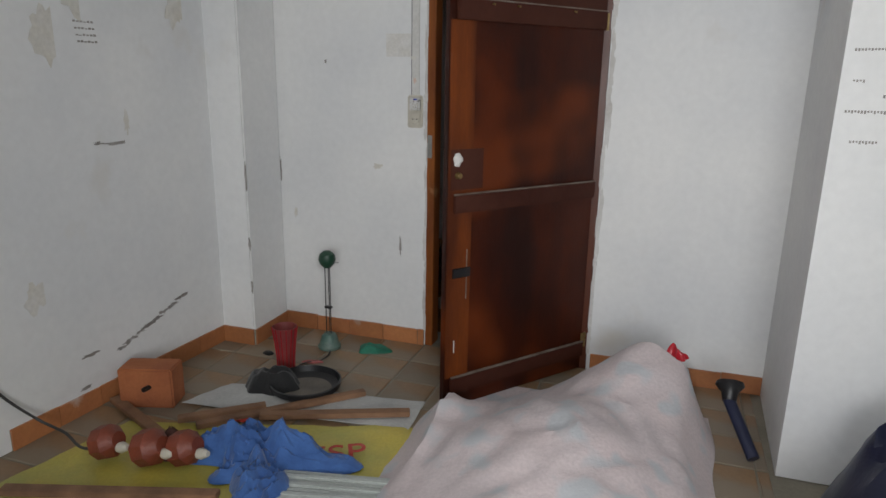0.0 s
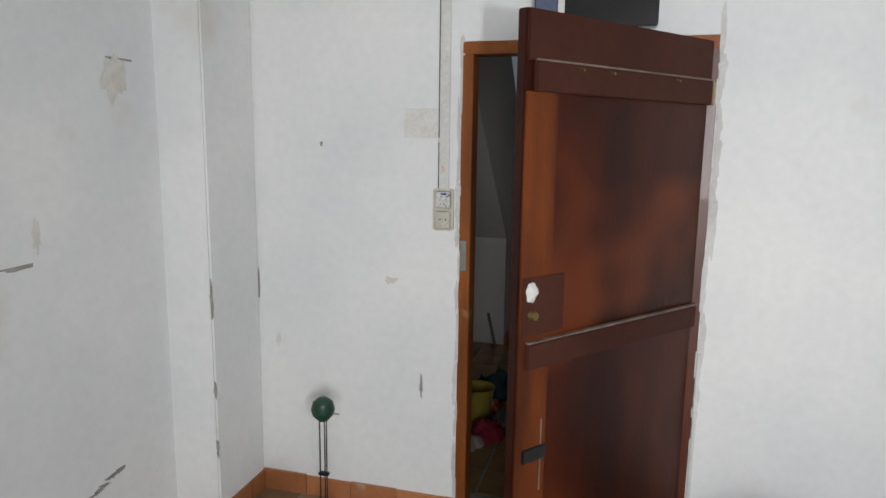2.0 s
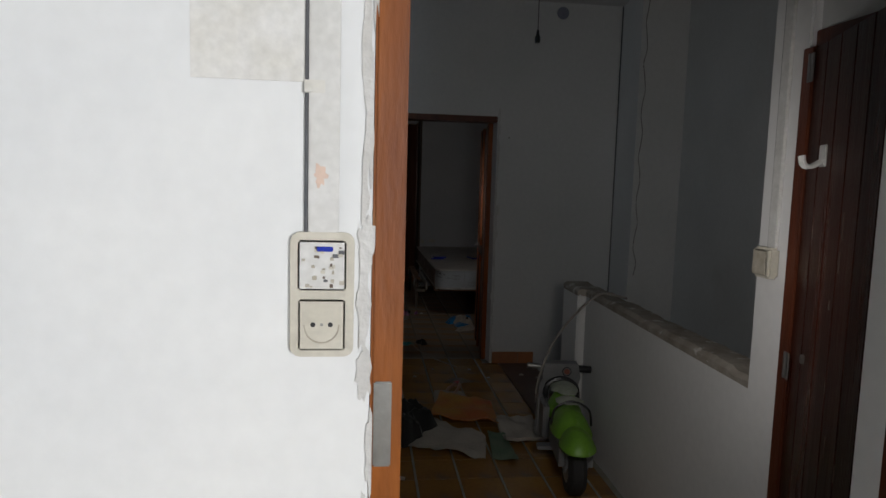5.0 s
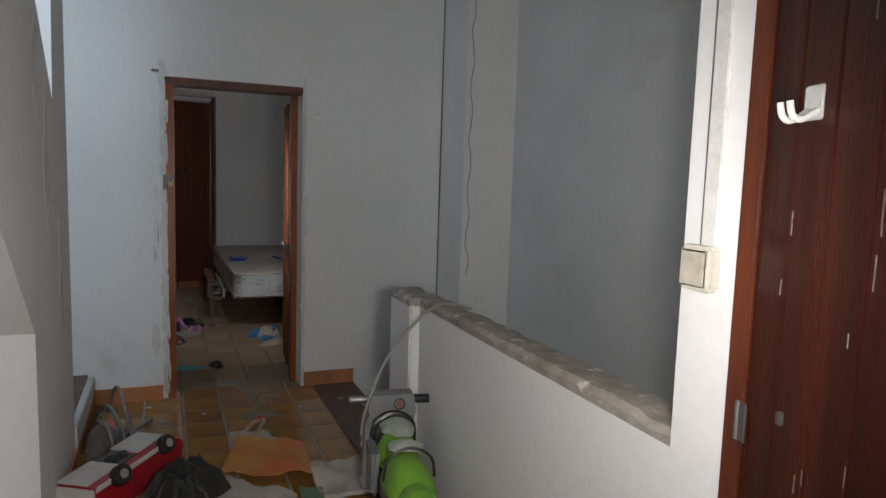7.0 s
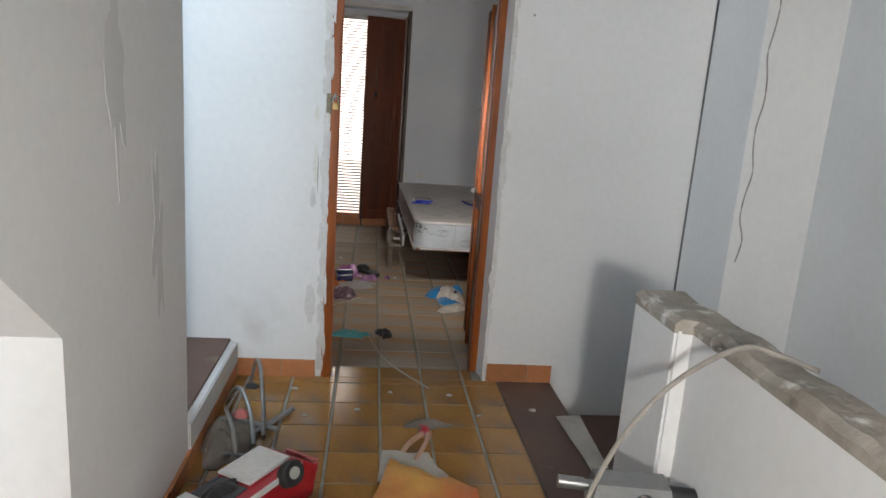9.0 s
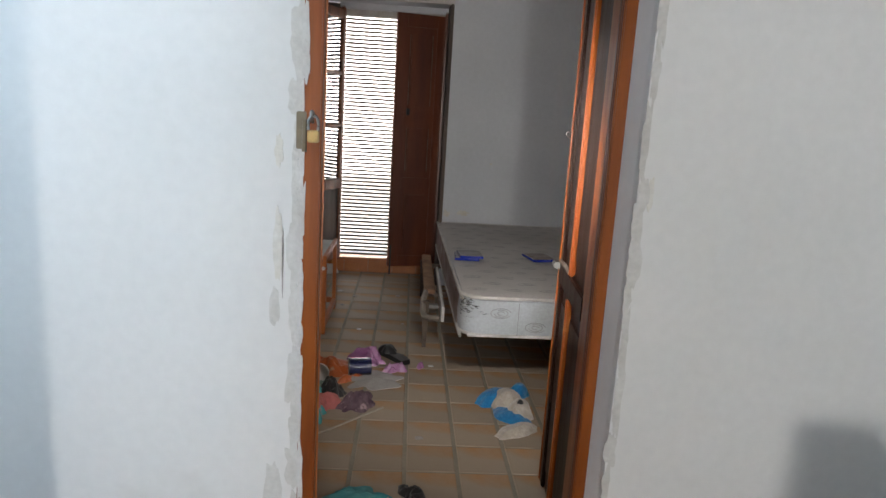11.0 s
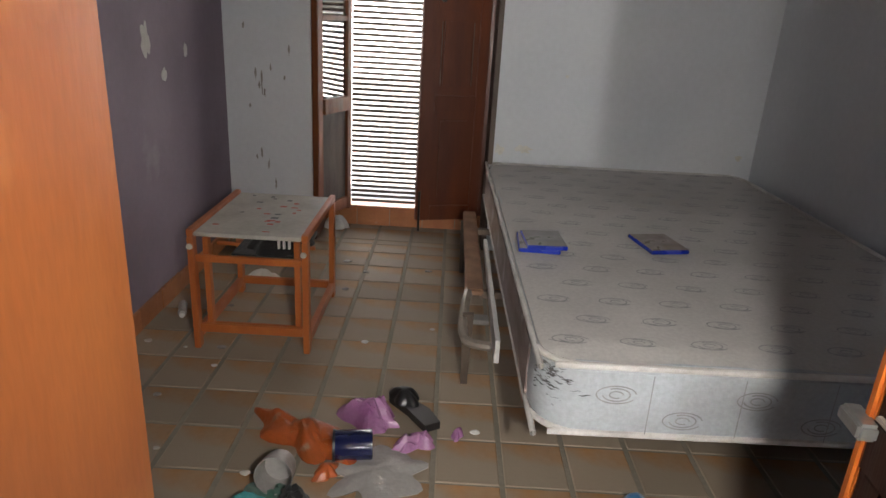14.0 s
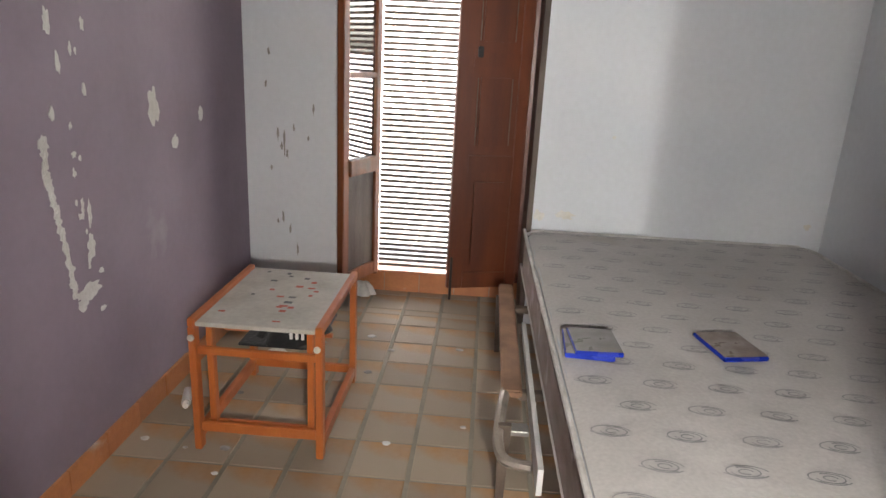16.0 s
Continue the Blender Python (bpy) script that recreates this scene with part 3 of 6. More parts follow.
structure("wall_bedroom_window", boxes(((-1.02, 8.4, 0), (WX0, 9.0, 2.9)), ((WX1, 8.4, 0), (2.5, 9.0, 2.9)), ((WX0, 8.4, WTOP), (WX1, 9.0, 2.9)), ((WX0, 8.80, 0), (WX1, 9.0, 0.12))), PLASTER_BED, "stained white plaster wall with a deep balcony window", "wall")
structure("ceiling_bedroom", box((-1.02, 4.54, 2.9), (2.5, 9.0, 3.02)), CEILING, "plain white ceiling", "ceiling")

# outside the balcony window
structure("balcony", box((-1.2, 9.0, -0.12), (1.8, 9.75, 0.02)), CONCRETE, "narrow concrete balcony", "balcony")
structure("ground", box((-400, 9.75, -4.1), (400, 800, -4.0)), CONCRETE, "grey street beyond the balcony", "ground")
# self-lit plane, added so that the sky between the slats reads bright
BACKDROP_GLOW = bpy.data.materials.new("backdrop_glow")
BACKDROP_GLOW.use_nodes = True
_h = BACKDROP_GLOW.node_tree.nodes["Principled BSDF"]
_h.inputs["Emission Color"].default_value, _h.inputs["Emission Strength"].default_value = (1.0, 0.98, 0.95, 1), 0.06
structure("backdrop", box((-70, 62, -4.0), (70, 62.5, 60)), BACKDROP_GLOW, "glowing plane in place of the bright sky beyond the balcony", "backdrop")


def skirting(name, p, q, height=0.095, thick=0.012, side=1, length=0.225, seed=1):
    """A row of terracotta skirting tiles from p to q on the plan; side says which way they stand out."""
    p, q = Vector(p), Vector(q)
    d = (q - p).normalized()
    nrm = Vector((-d.y, d.x)) * side
    base = tagged(part(name, prism([p.to_tuple(), q.to_tuple(), (q + nrm * 0.004).to_tuple(), (p + nrm * 0.004).to_tuple()], 0, height - 0.004), GROUT),
                  "row of terracotta skirting tiles", "skirting", kind="structure")
    rn, s, total = random.Random(seed), 0.0, (q - p).length
    while s < total - 0.02:
        e = min(s + length, total)
        a, b = p + d * (s + 0.002), p + d * (e - 0.002)
        o = nrm * (thick + rn.uniform(-0.002, 0.002))
        h = height + rn.uniform(-0.003, 0.003)
        part("skirting_tile", prism([a.to_tuple(), b.to_tuple(), (b + o).to_tuple(), (a + o).to_tuple()], 0.0, h), BASE_TILE, base, smooth=False)
        s = e
    return base


skirting("baseboard_living_door", (-0.945, -0.001), (AX0 - 0.005, -0.001), side=-1, seed=2)
skirting("baseboard_living_door_right", (AX1 + 0.02, -0.001), (1.85, -0.001), side=-1, seed=3)
skirting("baseboard_living_column_side", (-0.944, -0.36), (-0.944, -0.013), side=-1, seed=4)
skirting("baseboard_living_column", (-1.16, -0.361), (-0.945, -0.361), side=-1, seed=5)
skirting("baseboard_living_left", (-1.242, -1.7), (-1.161, -0.36), side=-1, seed=6)
skirting("baseboard_hall_bedroom_left", (-0.19, YB - 0.001), (BX0 - 0.03, YB - 0.001), side=-1, seed=7)
skirting("baseboard_hall_bedroom_right", (BX1 + 0.02, YB - 0.001), (1.48, YB - 0.001), side=-1, seed=8)
skirting("baseboard_hall_left", (-0.199, 2.55), (-0.199, YB - 0.02), height=0.075, side=-1, seed=9)
skirting("baseboard_bedroom_left", (-0.799, 4.6), (-0.799, 8.39), side=-1, seed=10)
skirting("baseboard_window_step", (WX0, 8.797), (WX1, 8.797), height=0.125, side=-1, seed=11)
skirting("baseboard_bedroom_left_window", (-0.786, 8.399), (WX0, 8.399), side=-1, seed=12)


# ---- doors and windows ----
def frame_of(hinge, tip):
    """Local axes of a door leaf: x from hinge to tip, y across it, z up."""
    h, t = Vector((*hinge, 0)), Vector((*tip, 0))
    d = (t - h).normalized()
    m = Matrix(((d.x, -d.y, 0, h.x), (d.y, d.x, 0, h.y), (0, 0, 1, 0), (0, 0, 0, 1)))
    return m, (t - h).length


def hinge_pin(m, u, v, z, parent, material=STEEL):
    bm = rod(m @ Vector((u, v, z - 0.04)), m @ Vector((u, v, z + 0.04)), 0.007, seg=10)
    box((u, v - 0.002, z - 0.04), (u + 0.028, v + 0.003, z + 0.04), 0.001, m, bm)
    return part("hinge", bm, material, parent)


def ragged_edge(x, y, z0, z1, seed, parent, wide=0.02):
    """Chipped plaster along a door frame."""
    rn = random.Random(seed)
    z = z0
    while z < z1:
        h = rn.uniform(0.05, 0.16)
        part("chipped_plaster", blotch((x + rn.uniform(-0.008, 0.008), y, z + h / 2), wide * rn.uniform(0.5, 1.3), h * 1.5, "-y", seed + int(z * 50), rn.uniform(0.0012, 0.0034), 0.35), BARE, parent)
        z += h * rn.uniform(0.9, 1.6)


# living room door: ajar at 53 degrees, hinged on the far side
door_1 = thing("door_1", "dark red-brown stained wooden door, ajar, with dusty rails", "door", (0.935, 0.0, 0), kind="structure")
part("jamb", box((AX0 + 0.001, -0.006, 0), (0.047, 0.10, 2.0), 0.004), JAMB_WOOD, door_1, "scratched brown wooden jamb")
part("jamb", box((0.91, -0.006, 0), (AX1 - 0.001, 0.10, 2.0), 0.004), FRAME_DARK, door_1)
part("head", box((AX0 + 0.001, -0.006, 2.0), (AX1 - 0.001, 0.10, ATOP - 0.001), 0.004), JAMB_WOOD, door_1)
mA, wA = frame_of((0.935, -0.012), (0.37, -0.745))
leaf = part("leaf", box((0.012, -0.04, 0.012), (wA, -0.004, 2.026), 0.003, mA), DOOR_WOOD, door_1)
part("stile", box((wA - 0.135, -0.004, 0.17), (wA - 0.002, 0.002, 1.80), 0.002, mA), DOOR_STILE, leaf)
part("top_board", box((0.014, -0.004, 1.884), (wA - 0.002, 0.008, 2.024), 0.003, mA), DOOR_RAIL, leaf)
for z0, z1 in ((1.80, 1.884), (0.975, 1.057), (0.09, 0.17)):
    part("rail", box((0.014, -0.004, z0), (wA - 0.03, 0.016, z1), 0.004, mA), DOOR_RAIL, leaf)
    part("dusty_ledge", box((0.014, -0.002, z1), (wA - 0.03, 0.017, z1 + 0.006), 0.002, mA), DUST, leaf)
for u in (0.24, 0.58, 0.72):
    part("nail", rod(mA @ Vector((u, 0.014, 1.872)), mA @ Vector((u, 0.032, 1.868)), 0.004, seg=8), BRASS, leaf)
part("lock_plate", box((wA - 0.19, 0.001, 1.08), (wA - 0.012, 0.004, 1.26), 0.001, mA), DOOR_RAIL, leaf)
cover = lump((0, 0, 0), 0.022, 0.030, 0.010, 3)
cover.transform(mA @ Matrix.Translation((wA - 0.05, 0.004, 1.215)) @ Matrix.Rotation(radians(-90), 4, "X"))
part("lock_cover", cover, BARE, leaf, "worn whitish lock cover")
part("lock_knob", rod(mA @ Vector((wA - 0.05, 0.0, 1.145)), mA @ Vector((wA - 0.05, 0.024, 1.145)), 0.017, 0.012), BRASS, leaf, "worn brass lock")
part("bolt_plate", box((wA - 0.13, 0.0, 0.67), (wA - 0.03, 0.012, 0.715), 0.003, mA), BLACK, leaf)
part("drip", box((wA - 0.115, 0.001, 0.56), (wA - 0.109, 0.004, 0.80), 0.001, mA), DUST, leaf)
part("drip", box((wA - 0.052, 0.001, 0.30), (wA - 0.046, 0.004, 0.36), 0.001, mA), WHITE_PLASTIC, leaf)
hinge_pin(mA, 0.0, 0.004, 1.84, leaf, BRASS)
hinge_pin(mA, 0.0, 0.004, 0.18, leaf, BRASS)
part("strike_plate", box((0.006, -0.010, 1.125), (0.032, -0.005, 1.252), 0.002), STEEL, door_1)
part("paint_strip", box((0.958, -0.012, 0.12), (0.972, -0.001, 0.86), 0.003), WHITE_PLASTIC, door_1)
ragged_edge(-0.004, -0.001, 0.1, 2.0, 11, door_1, 0.018)
ragged_edge(0.966, -0.001, 0.1, 2.0, 31, door_1, 0.024)

# closet door in the hall
door_2 = thing("door_2", "dark varnished plank door, slightly open, on steel hinges", "door", (1.335, 0.815, 0), kind="structure")
part("jamb", box((1.300, 0.800, 0), (1.345, 0.846, 1.95), 0.003), FRAME_DARK, door_2, "chipped orange-brown jamb")
part("head", box((1.325, 0.17, 1.95), (1.40, 0.829, 2.0), 0.003), FRAME_DARK, door_2)
mR, wR = frame_of((1.316, 0.805), (1.10, 0.182))
leaf = part("leaf", box((0.006, 0.0, 0.02), (wR, 0.026, 1.945), 0.002, mR), PLANK_LINE, door_2)
n = 6
for k in range(n):
    u0, u1 = 0.006 + (wR - 0.045) * k / n, 0.006 + (wR - 0.045) * (k + 1) / n
    part("plank", box((u0 + 0.0025, -0.007, 0.02), (u1 - 0.0025, 0.001, 1.945), 0.002, mR), DARK_PLANK, leaf)
part("edge_strip", box((wR - 0.036, -0.014, 0.02), (wR, 0.001, 1.945), 0.004, mR), FRAME_DARK, leaf, "worn red-brown edge strip")
rnd = random.Random(8)
for k in range(34):
    u, z, h = rnd.uniform(0.06, wR - 0.06), rnd.uniform(0.3, 1.9), rnd.uniform(0.01, 0.06)
    part("scratch", box((u, -0.0085, z), (u + 0.003, -0.0065, z + h), 0.0005, mR), DUST, leaf)
for k in range(9):
    z, h = 0.25 + k * 0.17 + rnd.uniform(0, 0.08), rnd.uniform(0.04, 0.11)
    part("worn_paint", box((wR - 0.012, -0.0155, z), (wR - 0.003, -0.0135, z + h), 0.001, mR), BARE, leaf)
for z in (1.89, 1.02):
    hinge_pin(mR, 0.0, -0.016, z, leaf)
part("catch", box((wR - 0.085, -0.020, 1.40), (wR - 0.06, -0.0065, 1.43), 0.003, mR), STEEL, leaf)
part("screw_eye", box((0.13, -0.018, 1.06), (0.142, -0.0065, 1.085), 0.002, mR), STEEL, leaf)
hook = box((0.125, -0.012, 1.605), (0.178, -0.0065, 1.665), 0.004, mR)
for u in (0.138, 0.166):
    tube([mR @ Vector(p) for p in ((u, -0.010, 1.622), (u, -0.040, 1.605), (u, -0.056, 1.612), (u, -0.062, 1.635))], 0.006, into=hook)
tagged(part("coat_hook", hook, WHITE_PLASTIC), "double white plastic hook on the plank door", "hook")

# bedroom door: smooth leaf on one side, panelled leaf on the other
door_3 = thing("door_3", "open bedroom doorway in chipped orange-brown wood", "door", (0.668, YB, 0), kind="structure")
part("jamb", box((BX0 + 0.001, YB - 0.012, 0), (0.284, 4.425, 2.02), 0.004), FRAME_WOOD, door_3)
part("jamb", box((1.05, 4.512, 0), (1.086, 4.548, 2.02), 0.004), FRAME_WOOD, door_3)
part("splayed_reveal", prism([(BX1 + 0.006, YB + 0.002), (BX1 + 0.002, 4.545), (1.0865, 4.545), (1.0865, 4.511)], 0, 2.05), PLASTER_HALL, door_3, "rough white plaster beside the jamb")
part("head", box((BX0 + 0.001, YB - 0.012, 2.02), (BX1 - 0.001, 4.535, BTOP - 0.001), 0.004), FRAME_DARK, door_3)
part("jamb_bead", box((1.041, 4.514, 0), (1.0495, 4.532, 2.02), 0.003), FRAME_DARK, door_3)
ragged_edge(0.222, YB - 0.001, 0.05, 2.05, 51, door_3, 0.045)
ragged_edge(0.240, YB - 0.0125, 0.05, 2.0, 57, door_3, 0.016)
ragged_edge(1.112, YB - 0.001, 0.05, 2.05, 71, door_3, 0.03)
mL, wL = frame_of((0.288, 4.43), (0.144, 5.213))
leaf = part("smooth_leaf", box((0.0, 0.0, 0.012), (wL, 0.035, 2.01), 0.003, mL), LAMINATE, door_3, "smooth cherry-coloured door leaf with small stickers")
rnd = random.Random(4)
for u, z in ((0.18, 1.575), (0.43, 1.585), (0.28, 1.527), (0.145, 1.503), (0.42, 1.525)):
    part("sticker", box((u, -0.0012, z), (u + 0.022, 0.0004, z + 0.03), 0.0, mL), rnd.choice((TEAL, PAPER, RED_PRINT)), leaf)
mP, wP = frame_of((1.048, 4.535), (1.113, 5.208))
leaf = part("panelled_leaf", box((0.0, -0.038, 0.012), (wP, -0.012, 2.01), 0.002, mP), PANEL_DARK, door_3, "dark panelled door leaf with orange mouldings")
part("stile", box((0.0, -0.012, 0.012), (0.105, 0.004, 2.01), 0.004, mP), FRAME_WOOD, leaf)
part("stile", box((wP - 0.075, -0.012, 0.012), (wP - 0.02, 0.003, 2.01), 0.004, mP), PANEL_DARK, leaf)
part("edge_moulding", box((wP - 0.02, -0.02, 0.012), (wP, 0.008, 2.01), 0.005, mP), FRAME_WOOD, leaf)
part("moulding", box((0.375, -0.012, 0.95), (0.405, 0.010, 2.01), 0.006, mP), FRAME_WOOD, leaf)
part("moulding", box((0.375, -0.012, 0.012), (0.405, 0.010, 0.87), 0.006, mP), FRAME_WOOD, leaf)
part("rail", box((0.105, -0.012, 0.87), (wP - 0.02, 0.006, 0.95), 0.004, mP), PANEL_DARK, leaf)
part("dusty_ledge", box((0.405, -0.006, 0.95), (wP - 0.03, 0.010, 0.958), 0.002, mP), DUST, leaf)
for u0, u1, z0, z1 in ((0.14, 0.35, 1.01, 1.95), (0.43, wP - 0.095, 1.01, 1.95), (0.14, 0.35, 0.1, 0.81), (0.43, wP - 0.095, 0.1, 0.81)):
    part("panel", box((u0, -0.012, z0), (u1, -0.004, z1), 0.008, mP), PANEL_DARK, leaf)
part("latch", box((wP - 0.04, 0.0, 0.92), (wP + 0.02, 0.03, 0.945), 0.005, mP), STEEL, leaf)
part("hook_eye", tube([mP @ Vector(p) for p in ((wP - 0.005, 0.0, 1.42), (wP - 0.005, 0.016, 1.423), (wP - 0.005, 0.024, 1.433), (wP - 0.005, 0.016, 1.442), (wP - 0.005, 0.010, 1.437))], 0.003), STEEL, leaf)
hasp = thing("hasp", "brass hinge plate smeared with white paint", "hinge", (0.23, YB - 0.012, 1.33))
part("plate", box((0.222, YB - 0.017, 1.368), (0.247, YB - 0.0125, 1.460), 0.002), BRASS_PAINTED, hasp)
part("knuckle", rod((0.243, YB - 0.02, 1.362), (0.243, YB - 0.02, 1.44), 0.006), BRASS_PAINTED, hasp)
part("ring", tube([(0.262, YB - 0.012, 1.452), (0.262, YB - 0.03, 1.46), (0.262, YB - 0.034, 1.445), (0.262, YB - 0.02, 1.436)], 0.005), STEEL, hasp)
padlock = thing("padlock", "brass padlock hanging open on a ring", "padlock", (0.262, YB - 0.03, 1.34))
part("body", box((0.252, YB - 0.038, 1.386), (0.281, YB - 0.025, 1.416), 0.003), BRASS, padlock)
part("shackle", tube([(0.254, YB - 0.032, 1.416), (0.254, YB - 0.032, 1.436), (0.258, YB - 0.032, 1.447), (0.266, YB - 0.032, 1.451), (0.274, YB - 0.032, 1.447), (0.278, YB - 0.032, 1.436), (0.278, YB - 0.032, 1.416)], 0.0035), STEEL, padlock, "steel shackle")

# balcony window: frame, open casement, shutter and blind
window_1 = thing("window_1", "tall balcony window with one casement folded back", "window", (0.3, 8.78, 0.12), kind="structure")
part("jamb", box((-0.165, 8.745, 0.12), (-0.115, 8.80, 2.37), 0.004), CASEMENT, window_1)
part("jamb", box((0.752, 8.745, 0.12), (0.79, 8.80, 2.37), 0.004), SHUTTER, window_1)
part("head", box((-0.165, 8.745, 2.35), (0.79, 8.80, 2.40), 0.004), PLASTER_BED, window_1)
# dark lining and reveal, added to dim what shows through the panes
part("side_lining", box((WX0, 8.42, 0.0), (WX0 + 0.02, 8.745, 2.38), 0.003), SHUTTER, window_1)
part("reveal", box((WX0 + 0.001, 8.76, 0.12), (-0.165, 8.80, 2.39)), GREY_PANEL, window_1)
part("worn_edge", box((WX1 - 0.014, 8.392, 0.0), (WX1 + 0.016, 8.745, 2.40), 0.004), GREY_PANEL, window_1)
part("lintel_edge", box((WX0 - 0.02, 8.39, WTOP - 0.02), (WX1 + 0.02, 8.42, WTOP + 0.03), 0.004), BARE, window_1)
part("sill_rubble", lump((-0.2, 8.70, 0.0), 0.08, 0.06, 0.10, 4), BARE, window_1)
part("sill", box((WX0, 8.785, 0.12), (WX1, 8.98, 0.135), 0.003), BASE_TILE, window_1)
mC, wC = frame_of((-0.125, 8.755), (-0.272, 8.40))
leaf = part("casement", boxes(((0.0, -0.02, 0.14), (0.05, 0.02, 2.33)), ((wC - 0.058, -0.02, 0.14), (wC, 0.02, 2.33)), bevel=0.004), CASEMENT, window_1, "orange-brown glazed casement, opened inwards")
leaf.data.transform(Matrix.Translation(-ORIGIN[leaf.name]) @ mC @ Matrix.Translation(ORIGIN[leaf.name]))
for z0, z1, thick in ((0.14, 0.22, 0.02), (0.79, 0.88, 0.032), (1.33, 1.36, 0.02), (1.78, 1.81, 0.02), (2.25, 2.33, 0.02)):
    part("rail", box((0.05, -0.02, z0), (wC - 0.058, thick, z1), 0.004, mC), CASEMENT, leaf)
part("panel", box((0.05, -0.008, 0.22), (wC - 0.058, 0.006, 0.79), 0.003, mC), GREY_PANEL, leaf)
for z0, z1 in ((0.88, 1.33), (1.36, 1.78), (1.81, 2.25)):
    ob = part("pane", box((0.05, -0.002, z0), (wC - 0.058, 0.002, z1), 0.0, mC), GLASS, leaf)
    ob.visible_shadow = False
mS, wS = frame_of((0.752, 8.755), (0.336, 8.64))
leaf = part("shutter", box((0.0, -0.022, 0.10), (wS, 0.0, 2.33), 0.003, mS), SHUTTER, window_1, "dark red-brown panelled shutter, almost closed")
for u0, u1, z0, z1 in ((0.0, 0.07, 0.10, 2.33), (wS - 0.09, wS, 0.10, 2.33)):
    part("stile", box((u0, 0.0, z0), (u1, 0.014, z1), 0.004, mS), SHUTTER, leaf)
for z0, z1 in ((0.10, 0.20), (0.82, 0.92), (1.42, 1.50), (2.22, 2.33)):
    part("rail", box((0.07, 0.0, z0), (wS - 0.09, 0.014, z1), 0.004, mS), SHUTTER, leaf)
for z0, z1 in ((0.25, 0.77), (0.97, 1.37), (1.55, 2.17)):
    part("panel", box((0.11, 0.0, z0), (wS - 0.13, 0.016, z1), 0.014, mS), SHUTTER, leaf)
for u in (0.105, wS - 0.125):
    part("worn_bead", box((u, 0.010, 0.98), (u + 0.005, 0.0165, 1.36), 0.001, mS), DUST, leaf)
    part("worn_bead", box((u, 0.010, 1.56), (u + 0.005, 0.0165, 2.16), 0.001, mS), DUST, leaf)
part("bolt", rod(mS @ Vector((wS - 0.02, 0.02, 0.03)), mS @ Vector((wS - 0.02, 0.02, 0.30)), 0.008), BLACK, leaf)
part("latch", box((wS - 0.14, 0.012, 1.47), (wS - 0.11, 0.03, 1.53), 0.004, mS), BLACK, leaf)
blind = thing("blind", "lowered slatted wooden blind with daylight between the slats", "blind", (0.32, 8.83, 0.15))
shared = None
for k in range(65):
    z = 0.155 + k * 0.034
    if shared is None:
        first = part("slat", box((-0.115, 8.818, z), (0.76, 8.832, z + 0.0185), 0.003), BLIND_WOOD, blind)
        shared = first
    else:
        ob = new("slat", shared.data)
        ob.parent, ob.location = blind, (0.001 * math.sin(k * 2.1), 0.0015 * math.sin(k * 1.3), k * 0.034)
for x in (-0.06, 0.14, 0.32, 0.52, 0.70):
    part("cord", rod((x, 8.836, 0.15), (x, 8.836, 2.37), 0.0025, seg=6), STRING, blind)
part("box", box((-0.12, 8.80, 2.30), (0.765, 8.88, 2.375), 0.004), PIPING, blind)

# ---- living room ----
socket = thing("double_socket", "ivory switch without its cover above a wall socket", "socket", (-0.068, 0, 1.38))
part("plate", prism([(-0.068 + sx * 0.030 + 0.014 * math.cos(radians(a)), 1.378 + sz * 0.074 + 0.014 * math.sin(radians(a))) for sx, sz, a0 in ((1, 1, 0), (-1, 1, 90), (-1, -1, 180), (1, -1, 270)) for a in (a0, a0 + 22, a0 + 45, a0 + 68, a0 + 90)], -0.011, -0.001, "y"), IVORY, socket)
part("switch_mechanism", box((-0.101, -0.016, 1.385), (-0.035, -0.011, 1.455), 0.003), WHITE_PLASTIC, socket, "bare switch works with scraps of paint")
rnd = random.Random(2)
for k in range(26):
    x, z = rnd.uniform(-0.099, -0.042), rnd.uniform(1.388, 1.447)
    part("switch_detail", box((x, -0.0185, z), (x + rnd.uniform(0.003, 0.009), -0.0155, z + rnd.uniform(0.002, 0.006)), 0.0005), rnd.choice((IVORY_DARK, DUST, DARK_PRINT, IVORY)), socket)
part("blue_clip", box((-0.076, -0.0195, 1.440), (-0.053, -0.016, 1.447), 0.001), CASE_BLUE, socket)
part("socket_well", lathe([(0.0, 0), (0.026, 0.0), (0.028, 0.003), (0.0, 0.003)], (-0.068, -0.0115, 1.334), m=Matrix.Rotation(radians(90), 4, "X")), IVORY_DARK, socket)
part("socket_face", box((-0.100, -0.0155, 1.300), (-0.036, -0.011, 1.372), 0.004), IVORY, socket)
part("socket_ring", tube([(-0.068 + 0.024 * math.cos(radians(a)), -0.0158, 1.337 + 0.026 * math.sin(radians(a))) for a in range(180, 361, 20)], 0.0012, 6, 2), IVORY_DARK, socket)
part("socket_screw", rod((-0.068, -0.0165, 1.337), (-0.068, -0.012, 1.337), 0.0022, seg=8), STEEL, socket)
for x in (-0.080, -0.056):
    part("socket_hole", rod((x, -0.0165, 1.337), (x, -0.012, 1.337), 0.0035, seg=10), BLACK, socket)
part("trunking", box((-0.088, -0.011, 1.466), (-0.046, -0.001, 2.8), 0.002), WHITE_PLASTIC, socket, "white cable trunking up the wall")
part("cable_line", rod((-0.091, -0.004, 1.466), (-0.091, -0.004, 2.8), 0.003, seg=6), DARK_PRINT, socket)
part("tape", box((-0.094, -0.0125, 1.655), (-0.066, -0.001, 1.672), 0.001), PATCHY, socket)
